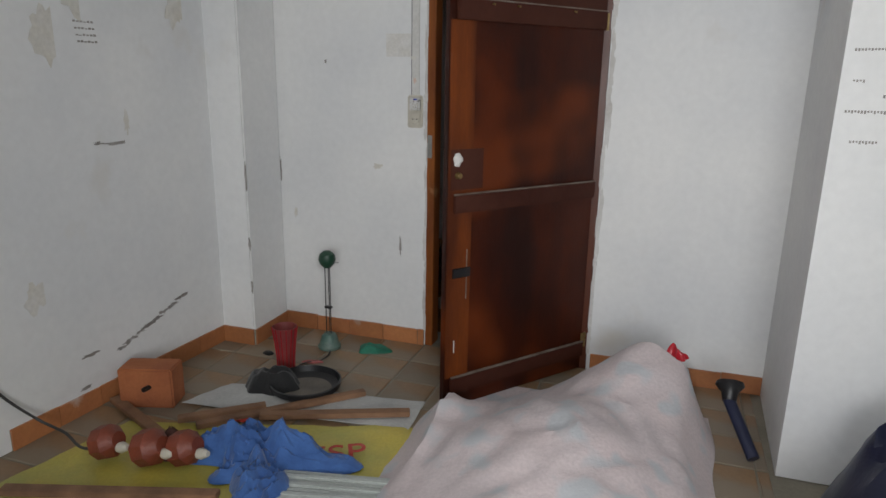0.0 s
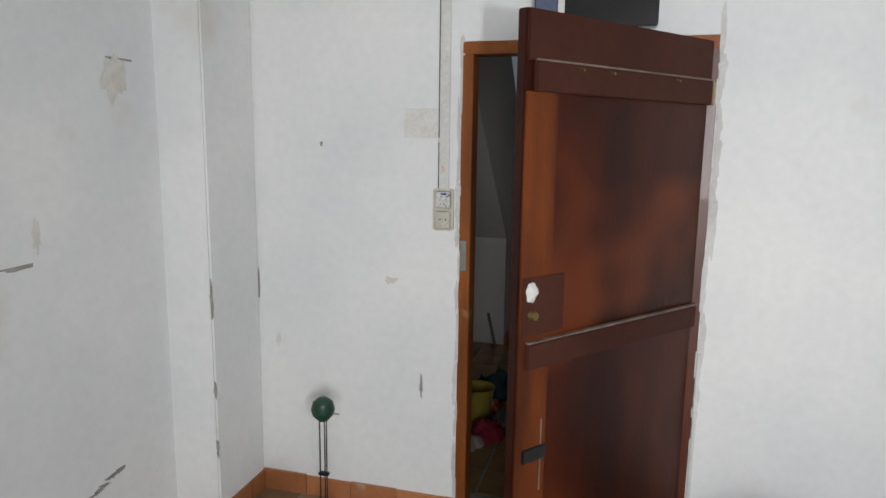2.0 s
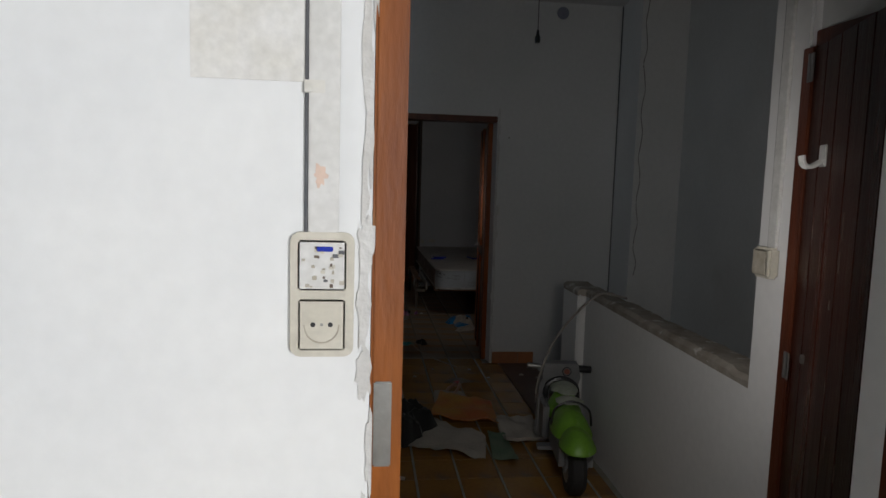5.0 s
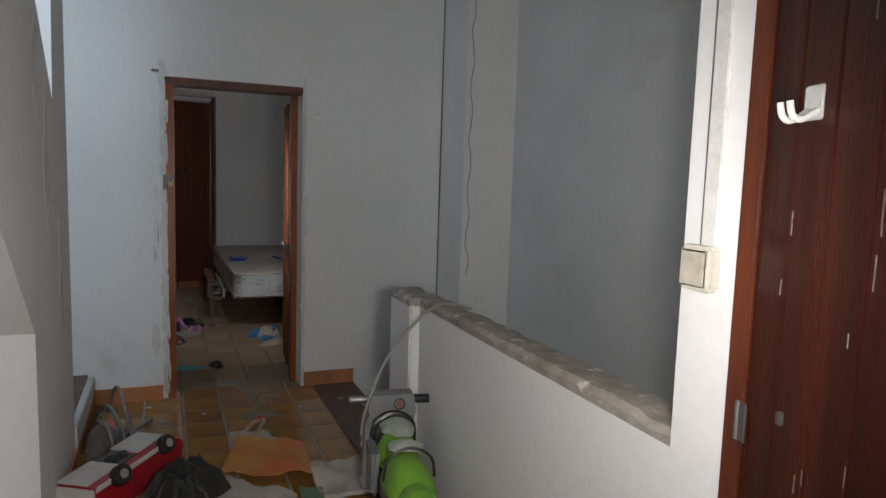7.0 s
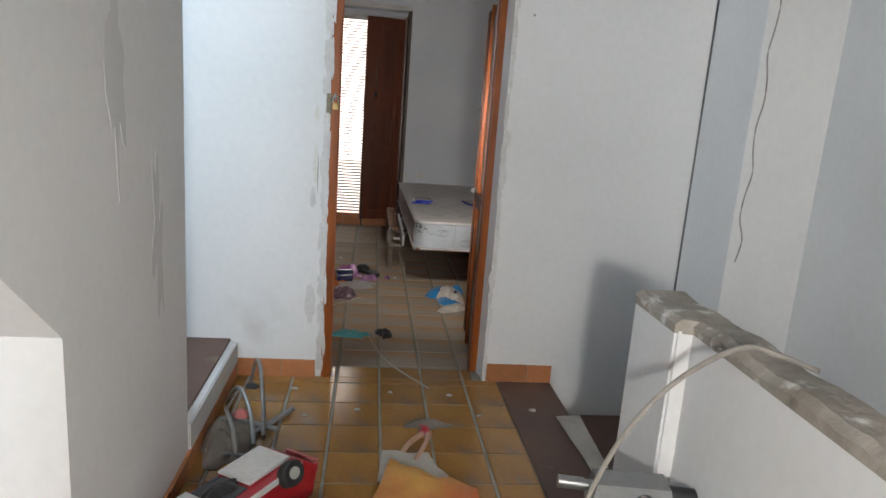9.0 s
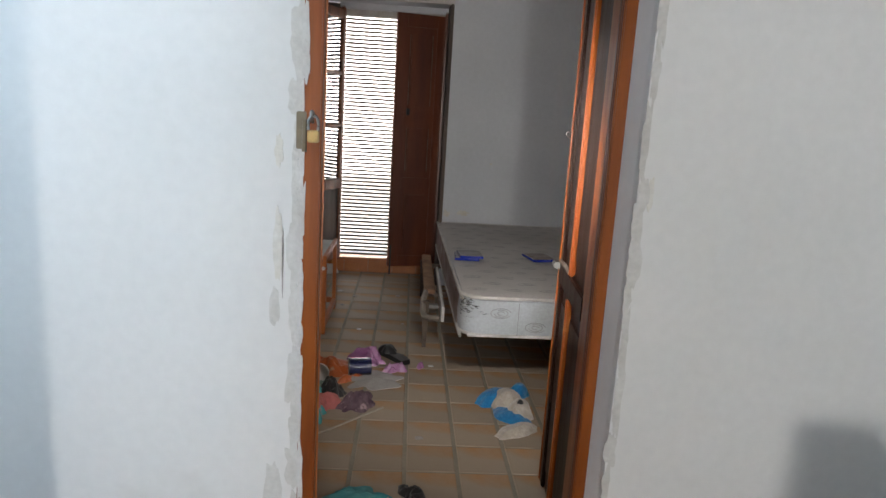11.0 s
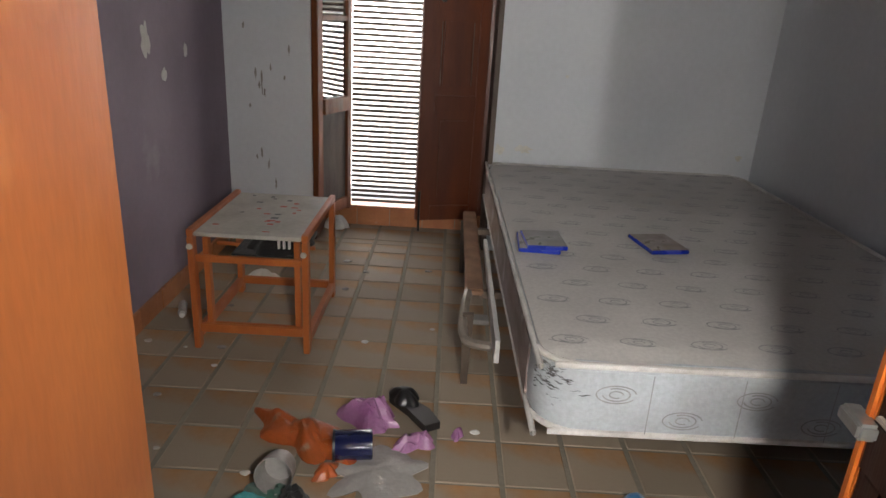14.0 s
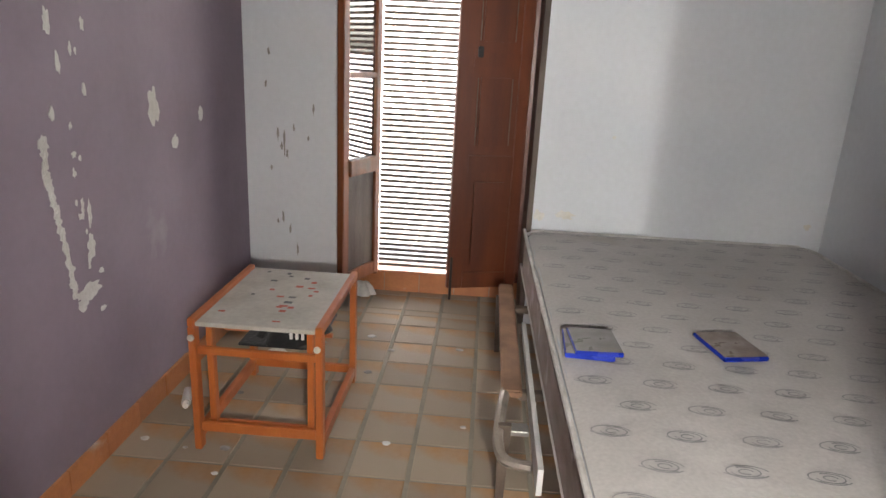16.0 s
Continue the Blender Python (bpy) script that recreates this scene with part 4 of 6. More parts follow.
part("orange_smudge", blotch((-0.072, -0.011, 1.545), 0.016, 0.03, "-y", 3, 0.0008), mat("faint_orange", (0.72, 0.5, 0.4), (0.76, 0.62, 0.52)), socket)

cabinet = thing("meter_box", "black glossy box with a pale strip, mounted above the door", "box", (0.51, -0.03, 2.07))
part("case", box((0.29, -0.07, 2.075), (0.735, -0.001, 2.62), 0.006), BLACK_GLOSS, cabinet)
part("side_pane", box((0.295, -0.076, 2.08), (0.375, -0.069, 2.61), 0.003), BLUE_SHADOW, cabinet)
part("pale_strip", box((0.378, -0.080, 2.08), (0.402, -0.069, 2.61), 0.003), WHITE_PLASTIC, cabinet)

lamp = thing("desk_lamp", "small green desk lamp on thin rods, standing on the floor", "lamp", (-0.515, -0.24, 0))
part("base", lathe([(0.0, 0.0), (0.066, 0.0), (0.068, 0.016), (0.056, 0.03), (0.046, 0.075), (0.03, 0.09), (0.0, 0.09)], (-0.515, -0.24, 0.001)), GREEN_BASE, lamp, "dusty green round base")
for x, y in ((-0.532, -0.24), (-0.514, -0.232), (-0.500, -0.243)):
    part("rod", rod((x, y, 0.085), (x, y, 0.505), 0.0028, seg=8), BLACK, lamp)
part("clip", box((-0.538, -0.249, 0.245), (-0.494, -0.227, 0.258), 0.002), BLACK, lamp)
part("head", lathe([(0.0, -0.05), (0.02, -0.05), (0.043, -0.025), (0.05, 0.0), (0.042, 0.03), (0.02, 0.048), (0.0, 0.05)], (-0.514, -0.243, 0.545)), GREEN_LAMP, lamp, "dark green round lamp head")
part("switch_pin", rod((-0.47, -0.243, 0.53), (-0.44, -0.243, 0.53), 0.003, seg=8), STEEL, lamp)

cup = thing("red_tumbler", "tall red plastic tumbler with upright ribs", "tumbler", (-0.60, -0.58, 0))
part("body", lathe([(0.0, 0.0), (0.042, 0.0), (0.046, 0.02), (0.050, 0.12), (0.066, 0.245), (0.062, 0.246), (0.045, 0.12), (0.0, 0.03)], (-0.60, -0.58, 0.001)), RED_CUP, cup)
for k in range(14):
    a = 2 * math.pi * k / 14
    part("rib", tube([(-0.60 + r * math.cos(a), -0.58 + r * math.sin(a), z) for r, z in ((0.045, 0.005), (0.052, 0.12), (0.068, 0.244))], 0.003, seg=6, steps=4), RED_PAINT, cup)

tray = thing("round_tray", "round dark tray lying on the tiles", "tray", (-0.36, -0.78, 0))
part("dish", lathe([(0.0, 0.0), (0.14, 0.0), (0.175, 0.03), (0.18, 0.06), (0.172, 0.062), (0.165, 0.03), (0.13, 0.012), (0.0, 0.012)], (-0.36, -0.78, 0.001), 36), BLACK, tray)
part("dusty_bottom", lathe([(0.0, 0.012), (0.128, 0.013), (0.0, 0.016)], (-0.36, -0.78, 0.001), 30), GREY_RAG, tray)
tagged(part("black_bag", lump((-0.54, -0.82, 0.0), 0.15, 0.11, 0.14, 6, turn=25), BLACK_CLOTH), "crumpled black cloth bag beside the tray", "bag")
tagged(part("green_cloth", lump((-0.25, -0.19, 0.0), 0.10, 0.055, 0.055, 2, turn=15), GREEN_CLOTH), "crumpled emerald green cloth on the tiles", "cloth")
tagged(part("lamp_cable", tube([(-0.49, -0.28, 0.008), (-0.46, -0.36, 0.008), (-0.47, -0.45, 0.008), (-0.53, -0.50, 0.008), (-0.56, -0.66, 0.008)], 0.004), DARK_CABLE), "thin dark cable of the desk lamp", "cable")
tagged(part("dark_plug", lump((-0.80, -0.45, 0.0), 0.03, 0.022, 0.03, 9), BLACK), "small dark plug on the tiles", "plug")
tagged(part("pink_scraps", lump((-0.50, -0.46, 0.0), 0.06, 0.02, 0.012, 12, turn=20), PINK), "few pink scraps on the tiles", "scraps", kind="stuff")

block = box((-0.13, -0.07, 0), (0.13, 0.07, 0.20), 0.008, Matrix.Translation((-1.0, -1.14, 0.0)) @ Matrix.Rotation(radians(18), 4, "Z"))
blk = thing("terracotta_block", "terracotta block with a small hole, standing on the floor", "block", (-1.0, -1.14, 0))
part("body", block, TERRACOTTA, blk)
part("hole", rod((-0.965, -1.235, 0.11), (-0.962, -1.19, 0.11), 0.012), BLACK, blk)
for i, (p, q, w) in enumerate((((-1.16, -1.22), (-0.70, -1.42), 0.05), ((-0.62, -1.30), (-0.05, -0.74), 0.045), ((-0.40, -1.13), (0.24, -0.86), 0.05), ((-0.98, -1.95), (-0.2, -1.70), 0.05), ((-0.72, -1.30), (-0.42, -1.05), 0.045))):
    p, q = Vector(p), Vector(q)
    a = math.atan2(q.y - p.y, q.x - p.x)
    m = Matrix.Translation((p.x, p.y, 0.012 + 0.004 * i)) @ Matrix.Rotation(a, 4, "Z")
    tagged(part("batten", box((0, -w / 2, 0), ((q - p).length, w / 2, 0.026), 0.003, m), RAW_WOOD), "loose brown wooden batten on the floor", "batten", "loose battens")
tagged(part("yellow_sheet", sheet(((-1.08, -2.0), (0.42, -1.6), (0.30, -0.95), (-0.95, -1.35)), 0.002, 0.003, 0.012, 3), YELLOW_PLASTIC), "yellow-green plastic sack spread on the floor", "sack")
tagged(part("white_sheet", sheet(((-0.85, -1.12), (0.28, -0.98), (0.26, -0.70), (-0.75, -0.86)), 0.002, 0.003, 0.012, 8), GREY_PAPER), "greyish white paper sheet on the floor", "paper")
KNOB_WOOD = mat("red_brown_knob_wood", (0.26, 0.055, 0.025), (0.14, 0.03, 0.015), 7, 0.5, 0.3)
lettering = bpy.data.curves.new("red_lettering", "FONT")
lettering.body, lettering.size, lettering.extrude = "ESP", 0.17, 0.001
lettering.materials.append(RED_LETTER)
ob = tagged(new("red_lettering", lettering), "red printed letters on the yellow plastic sack", "print")
ob.matrix_world = pose(0.0, -1.40, 0.034, 0, 0, 30)
tagged(part("red_print_bar", box((-0.60, -1.20, 0.026), (-0.44, -1.16, 0.028)), RED_LETTER), "red printed bar on the yellow plastic sack", "print")
tagged(part("blue_cloth", lump((-0.24, -1.44, 0.02), 0.30, 0.18, 0.11, 5, 0.8, 20, ragged=0.5, fold_size=11, rings=26, seg=70), BLUE_CLOTH), "crumpled blue cloth on the yellow sack", "cloth")
tagged(part("blue_sleeve", lump((-0.08, -1.62, 0.02), 0.12, 0.20, 0.09, 15, 0.8, 25, ragged=0.4, fold_size=12), BLUE_CLOTH), "crumpled end of a blue cloth", "cloth")
stack = thing("slat_stack", "stack of pale grey plastic shutter slats", "slats", (0.2, -1.5, 0.02))
for k in range(9):
    m = Matrix.Translation((0.16 + 0.004 * (k % 3), -1.45 - 0.028 * k, 0.03 + 0.006 * (k % 2))) @ Matrix.Rotation(radians(12 + (k % 3)), 4, "Z")
    part("slat", box((-0.28, -0.013, 0), (0.22, 0.013, 0.018), 0.005, m), SLAT_PALE, stack)
for x, y, s in ((-0.80, -1.62, 0.07), (-0.60, -1.60, 0.075), (-0.47, -1.55, 0.072)):
    knob = thing("wooden_float", "red-brown carved wooden knob with a pale end", "knob", (x, y, 0.02), "carved knobs")
    part("body", lathe([(0.0, -s), (s * 0.55, -s), (s, -s * 0.45), (s, s * 0.4), (s * 0.5, s), (0.0, s)], (x, y, s + 0.02), 9, Matrix.Rotation(radians(70), 4, "Y")), KNOB_WOOD, knob)
    part("pale_end", lathe([(0.0, 0.0), (0.02, 0.0), (0.024, 0.02), (0.012, 0.05), (0.0, 0.05)], (x + s, y - 0.01, s + 0.015), 12, Matrix.Rotation(radians(80), 4, "Y")), IVORY, knob)
tagged(part("dark_twigs", lump((-0.55, -1.50, 0.02), 0.13, 0.06, 0.08, 18, 0.7, 10, ragged=0.6, fold_size=14), mat("dark_brown_rag", (0.06, 0.025, 0.018), (0.10, 0.04, 0.03), 10, 0.9, 0.3)), "dark brown crumpled rag between the knobs", "rag")
tagged(part("wall_cable", tube([(-1.235, -1.80, 0.44), (-1.225, -1.72, 0.27), (-1.17, -1.62, 0.12), (-1.05, -1.60, 0.07), (-0.92, -1.64, 0.05), (-0.80, -1.63, 0.06)], 0.006), DARK_CABLE), "thin dark cable hanging against the wall", "cable")

# a heap under a bedsheet
bm = bmesh.new()
nx, ny, top = 46, 46, []
for i in range(nx + 1):
    for j in range(ny + 1):
        u, v = i / nx, j / ny
        x = 0.30 + 1.28 * u + 0.05 * noise.noise(Vector((v * 4, 3, 0)))
        y = -2.1 + 1.72 * v + 0.05 * noise.noise(Vector((u * 4, 9, 0)))
        hill = 0.40 * math.exp(-((x - 1.30) / 0.34) ** 2 - ((y + 0.52) / 0.30) ** 2) + 0.30 * math.exp(-((x - 1.0) / 0.50) ** 2 - ((y + 1.15) / 0.45) ** 2) + 0.14 * math.exp(-((x - 1.1) / 0.45) ** 2 - ((y + 1.8) / 0.4) ** 2) + 0.12 * math.exp(-((x - 0.42) / 0.10) ** 2 - ((y + 0.95) / 0.22) ** 2)
        rim = min(1.0, 9 * min(u, 1 - u)) * min(1.0, 9 * min(v, 1 - v))
        p = Vector((x, y, 0))
        fold = 0.034 * noise.noise(p * 4.5) + 0.026 * (1 - 2 * abs(noise.noise(p * 7 + Vector((5, 2, 0)))))
        # the cloth stays clear of the door leaf
        side = (x - 0.935) * 0.793 + (y + 0.012) * -0.609
        clear = max(0.0, min(1.0, (side - 0.03) / 0.16)) if y > -0.80 else 1.0
        top.append(bm.verts.new((x, y, max(0.012, (hill * rim + fold * rim + 0.012) * (0.1 + 0.9 * clear)))))
w = ny + 1
for i in range(nx):
    for j in range(ny):
        bm.faces.new((top[i * w + j], top[(i + 1) * w + j], top[(i + 1) * w + j + 1], top[i * w + j + 1]))
mid = [v.co.copy() for v in bm.verts]
ring = [e for e in bm.edges if len(e.link_faces) == 1]
out = bmesh.ops.extrude_edge_only(bm, edges=ring)
for v in [g for g in out["geom"] if isinstance(g, bmesh.types.BMVert)]:
    v.co.z = 0.001
bmesh.ops.contextual_create(bm, geom=[e for e in bm.edges if len(e.link_faces) == 1])
for v in bm.verts:
    v.co.z *= 0.93
tagged(part("bedsheet_heap", bm, SHEET_PINK), "heap of clothes covered with a pale pinkish patterned sheet", "bedsheet")
tagged(part("red_rag", lump((1.40, -0.50, 0.345), 0.07, 0.04, 0.09, 7, 0.5, 40, ragged=0.6), RED_PAINT), "crumpled red rag on the covered heap", "rag")
stick = thing("vacuum_nozzle", "dark navy vacuum cleaner pipe with a flared black head", "vacuum nozzle", (1.70, -0.62, 0.0))
part("pipe", rod((1.74, -0.72, 0.03), (1.64, -0.52, 0.19), 0.026), NAVY, stick)
part("head", lathe([(0.0, 0.0), (0.03, 0.0), (0.036, 0.04), (0.062, 0.07), (0.058, 0.085), (0.0, 0.08)], (1.642, -0.525, 0.185), 20, Matrix.Rotation(radians(-40), 4, "X")), BLACK, stick)
tagged(part("navy_bag", lump((2.22, -1.30, 0.0), 0.36, 0.42, 0.62, 21, 0.2, 20), NAVY), "bulky navy blue bag against the pier", "bag")
tagged(part("print_cloth", lump((1.93, -1.62, 0.0), 0.26, 0.24, 0.36, 25, 0.4, 0), PRINT_CLOTH), "crumpled brightly printed cloth on the floor", "cloth")

marks = thing("wall_marks_living", "pencil scrawls, stains and scratches on white plaster", "stain", (-1.2, -1.0, 1.0), kind="structure")
def left_x(y):
    return -1.16 + (y + 0.36) * 0.0597 + 0.0005
rnd = random.Random(3)
for y, z, w, h, mt in ((-1.16, 1.93, 0.16, 0.22, PATCHY), (-0.55, 1.88, 0.13, 0.16, PATCHY), (-0.93, 1.34, 0.03, 0.10, PATCHY), (-1.50, 0.62, 0.1, 0.12, PATCHY), (-1.30, 1.72, 0.14, 0.24, PATCHY)):
    part("stain", blotch((left_x(y), y, z), w, h, "+x", int(-y * 40), 0.002), mt, marks)
for k in range(12):
    y = -1.10 + k * 0.04
    part("scratch", blotch((left_x(y), y, 0.235 + k * 0.013 + 0.008 * rnd.random()), 0.06, 0.016, "+x", k + 3, 0.0025, 0.7, 14), DIRT, marks)
for y, z, w in ((-1.27, 0.27, 0.09), (-1.32, 0.12, 0.05), (-1.0, 1.238, 0.14), (-1.10, 1.245, 0.05)):
    part("scratch", blotch((left_x(y), y, z), w, 0.014, "+x", int(z * 70), 0.0025, 0.7, 14), DIRT, marks)
for r in range(4):
    for k in range(6):
        y, z = -1.16 + k * 0.018 + 0.004 * r, 1.77 - r * 0.028
        part("scrawl", box((left_x(y), y, z), (left_x(y) + 0.002, y + 0.012, z + 0.004 + 0.006 * rnd.random()), 0.0), DIRT, marks)
for k in range(9):
    y = -0.60 + k * 0.014
    part("scrawl", box((left_x(y), y, 1.935 + 0.004 * rnd.random()), (left_x(y) + 0.002, y + 0.010, 1.944), 0.0), DIRT, marks)
for z, x0, x1 in ((1.675, 1.85, 1.99), (1.465, 1.85, 1.98), (1.36, 1.88, 1.97), (1.57, 1.86, 1.90), (1.52, 1.96, 2.0)):
    x = x0
    while x < x1:
        part("scrawl", box((x, -0.7725, z + 0.006 * rnd.random()), (x + 0.006, -0.7695, z + 0.012), 0.0), DIRT, marks)
        x += 0.010
part("filler_patch", box((-0.244, -0.0025, 1.67), (-0.093, 0.001, 1.79), 0.0), mat("faint_tape_mark", (0.72, 0.70, 0.65), (0.78, 0.77, 0.75), 14, 0.8, 0.1), marks)
for x, z, w, h in ((-0.62, 1.64, 0.012, 0.02), (-0.85, 0.75, 0.02, 0.06), (-0.945, 1.0, 0.012, 0.14), (-0.16, 0.60, 0.012, 0.09), (-0.30, 1.06, 0.05, 0.03)):
    part("scuff", blotch((x, -0.0005, z), w, h, "-y", int(z * 30), 0.002), PATCHY if w > 0.015 else DIRT, marks)
for z, h in ((1.0, 0.16), (0.62, 0.06), (0.36, 0.07)):
    part("scuff", blotch((-0.945, -0.3605, z), 0.014, h, "-y", int(z * 30), 0.002), DIRT, marks)

# ---- hall ----
switch = thing("light_switch", "old ivory switch box on white cable trunking", "switch", (1.305, 0.93, 1.31))
part("box", box((1.272, 0.885, 1.266), (1.309, 0.975, 1.362), 0.008), IVORY, switch)
part("front", box((1.267, 0.894, 1.275), (1.273, 0.966, 1.353), 0.004), IVORY_DARK, switch)
part("trunking", box((1.297, 0.900, 1.362), (1.309, 0.940, 3.0), 0.002), WHITE_PLASTIC, switch)
part("cable", rod((1.306, 0.947, 1.36), (1.306, 0.951, 3.0), 0.003, seg=6), DARK_PRINT, switch)
pendant = thing("pendant_holder", "bare black bulb holder hanging on a wire", "lamp", (1.172, 3.475, 2.48))
part("wire", rod((1.172, 3.475, 2.56), (1.172, 3.475, 3.0), 0.003, seg=6), DARK_CABLE, pendant)
part("holder", lathe([(0.0, 0.0), (0.018, 0.0), (0.019, 0.035), (0.012, 0.05), (0.008, 0.085), (0.0, 0.085)], (1.172, 3.475, 2.48), 14), BLACK, pendant)
tagged(part("wall_disc", lathe([(0.0, 0.0), (0.05, 0.0), (0.048, 0.006), (0.0, 0.008)], (1.61, YB - 0.001, 2.92), 20, Matrix.Rotation(radians(90), 4, "X")), mat("grey_blue_disc", (0.30, 0.31, 0.38), (0.25, 0.26, 0.32), 6)), "round grey-blue disc high on the wall", "cover")
pts = [(2.005 + 0.012 * math.sin(k * 1.9) + 0.010 * noise.noise(Vector((k * 0.7, 1, 4))), 3.654 + 0.0, 0.85 + k * 0.10) for k in range(22)]
pts = [(x + 0.085, 3.826 + (x + 0.085 - 2.047) * 0.097 - 0.001, z) for x, y, z in pts]
tagged(part("wall_crack", tube(pts, 0.0035, 6, 4), DIRT), "long dark crack down the plaster pillar", "crack", kind="structure")
tagged(part("corner_strip", box((2.110, YB - 0.010, -0.1), (2.123, YB - 0.001, 3.0), 0.004), mat("dark_corner_strip", (0.12, 0.12, 0.12), (0.2, 0.2, 0.2), 6)), "thin dark strip down the corner", "crack", kind="structure")
marks = thing("wall_marks_hall", "chips and stains in the hall's plaster", "stain", (0.1, YB, 1.0), kind="structure")
for x, z, w, h, mt in ((0.178, 1.36, 0.022, 0.08, PATCHY), (0.178, 1.12, 0.026, 0.20, PATCHY), (0.19, 1.08, 0.005, 0.20, DIRT), (0.17, 0.95, 0.03, 0.10, BARE), (0.17, 0.4, 0.05, 0.2, BARE), (1.135, 1.30, 0.02, 0.09, PATCHY), (0.20, 2.09, 0.05, 0.03, PATCHY), (0.19, 2.10, 0.06, 0.02, DUST), (1.20, 1.9, 0.012, 0.012, DIRT)):
    part("chip", blotch((x, YB - 0.0005, z), w, h, "-y", int(x * 90 + z * 7), 0.0012, 0.22), mt, marks)
for y, z, w, h in ((2.9, 1.5, 0.10, 0.5), (3.2, 1.0, 0.08, 0.4), (2.7, 1.9, 0.12, 0.4)):
    part("stain", blotch((-0.2, y, z), w, h, "+x", int(y * 9), 0.001, 0.7), PLASTER_GREY, marks)

# toy motorbike beside the parapet
bike = thing("toy_motorbike", "dusty lime green and grey ride-on toy motorbike", "toy motorbike", (1.13, 2.35, 0))
mb = Matrix.Translation((1.135, 2.355, 0)) @ Matrix.Rotation(radians(-8), 4, "Z")      # local y: forward


def turned(bm):
    bm.transform(mb)
    return bm


for yy, r in ((-0.30, 0.125), (0.34, 0.13)):
    wheel = part("wheel", turned(lathe([(0.05, -0.04), (r - 0.02, -0.045), (r, -0.025), (r, 0.025), (r - 0.02, 0.045), (0.05, 0.04)], (0, yy, r + 0.002), 28, Matrix.Rotation(radians(90), 4, "Y"))), RUBBER, bike)
    part("rim", turned(lathe([(0.0, -0.047), (0.05, -0.048), (0.065, -0.042), (0.065, 0.042), (0.05, 0.048), (0.0, 0.047)], (0, yy, r + 0.002), 16, Matrix.Rotation(radians(90), 4, "Y"))), STEEL, wheel)
part("seat", turned(lump((0, -0.14, 0.27), 0.105, 0.20, 0.15, 1, 0.06, ragged=0.05, seg=32)), GREEN_TOY, bike, "dusty lime green seat")
part("tail", turned(lump((0, -0.34, 0.26), 0.09, 0.13, 0.12, 2, 0.06, ragged=0.05, seg=32)), GREEN_TOY, bike)
part("tank", turned(lump((0, 0.10, 0.27), 0.10, 0.15, 0.17, 3, 0.06, ragged=0.05, seg=32)), GREEN_TOY, bike)
part("seat_strap", turned(tube([(-0.103, -0.16, 0.30), (-0.085, -0.158, 0.385), (0.0, -0.155, 0.424), (0.085, -0.158, 0.385), (0.103, -0.16, 0.30)], 0.006)), BLACK, bike)
part("dusty_cover", turned(lump((0, 0.105, 0.405), 0.072, 0.105, 0.046, 9, 0.15, ragged=0.15)), DUSTY_TOP, bike, "tank top under grey dust")
part("dusty_cover", turned(lump((0, -0.075, 0.395), 0.075, 0.055, 0.034, 10, 0.2, ragged=0.2)), DUSTY_TOP, bike)
part("leg_shield", turned(prism([(-0.135, 0.10), (-0.095, 0.10), (-0.085, 0.36), (-0.105, 0.44), (-0.125, 0.40)], 0.20, 0.27, "y")), GREY_TOY, bike)
part("axle_nut", turned(rod((-0.14, 0.235, 0.125), (-0.115, 0.235, 0.125), 0.022)), STEEL, bike)
part("button_ring", turned(tube([(0.03 + 0.024 * math.cos(a), 0.216, 0.473 + 0.024 * math.sin(a)) for a in [k * math.pi / 6 for k in range(13)]], 0.003, 6, 2)), BLACK, bike)
part("chassis", turned(box((-0.085, -0.36, 0.12), (0.085, 0.26, 0.275), 0.03)), GREY_TOY, bike)
part("side_panel", turned(box((-0.12, 0.02, 0.14), (-0.085, 0.26, 0.34), 0.015)), GREY_TOY, bike)
part("footrest", turned(box((-0.15, -0.02, 0.10), (0.15, 0.05, 0.12), 0.006)), GREY_TOY, bike)
part("fork", turned(rod((-0.075, 0.34, 0.13), (-0.075, 0.26, 0.46), 0.022)), GREY_TOY, bike)
part("fork", turned(rod((0.075, 0.34, 0.13), (0.075, 0.26, 0.46), 0.022)), GREY_TOY, bike)
part("fairing", turned(prism([(-0.085, 0.34), (0.085, 0.34), (0.11, 0.44), (0.095, 0.515), (-0.095, 0.515), (-0.11, 0.44)], 0.22, 0.30, "y")), GREY_TOY, bike, "grey front fairing with a red button")
part("fairing_arch", turned(tube([(-0.09, 0.20, 0.30), (-0.08, 0.21, 0.39), (0, 0.215, 0.43), (0.08, 0.21, 0.39), (0.09, 0.20, 0.30)], 0.018)), BLACK, bike)
part("button", turned(rod((0.03, 0.222, 0.472), (0.03, 0.208, 0.474), 0.016)), mat("dull_red_button", (0.34, 0.10, 0.06), (0.26, 0.08, 0.05), 9, 0.5, 0.1), bike)
part("handlebar", turned(rod((-0.16, 0.27, 0.485), (0.165, 0.27, 0.475), 0.014)), STEEL, bike)
part("grip", turned(rod((0.10, 0.27, 0.477), (0.19, 0.27, 0.474), 0.021)), BLACK, bike)
part("grip", turned(rod((-0.12, 0.27, 0.484), (-0.19, 0.27, 0.487), 0.017)), STEEL, bike)
tagged(part("washing_line", tube([(1.03, 2.60, 0.28), (1.04, 2.60, 0.42), (1.12, 2.60, 0.635), (1.235, 2.59, 0.80), (1.338, 2.505, 0.93), (1.40, 2.445, 0.938), (1.44, 2.36, 0.936)], 0.007), CABLE), "pale cable from the toy motorbike over the parapet", "cable")

# toy van lying on its side
van = thing("toy_van", "red and white plastic toy van lying on its side", "toy van", (0.08, 3.15, 0))
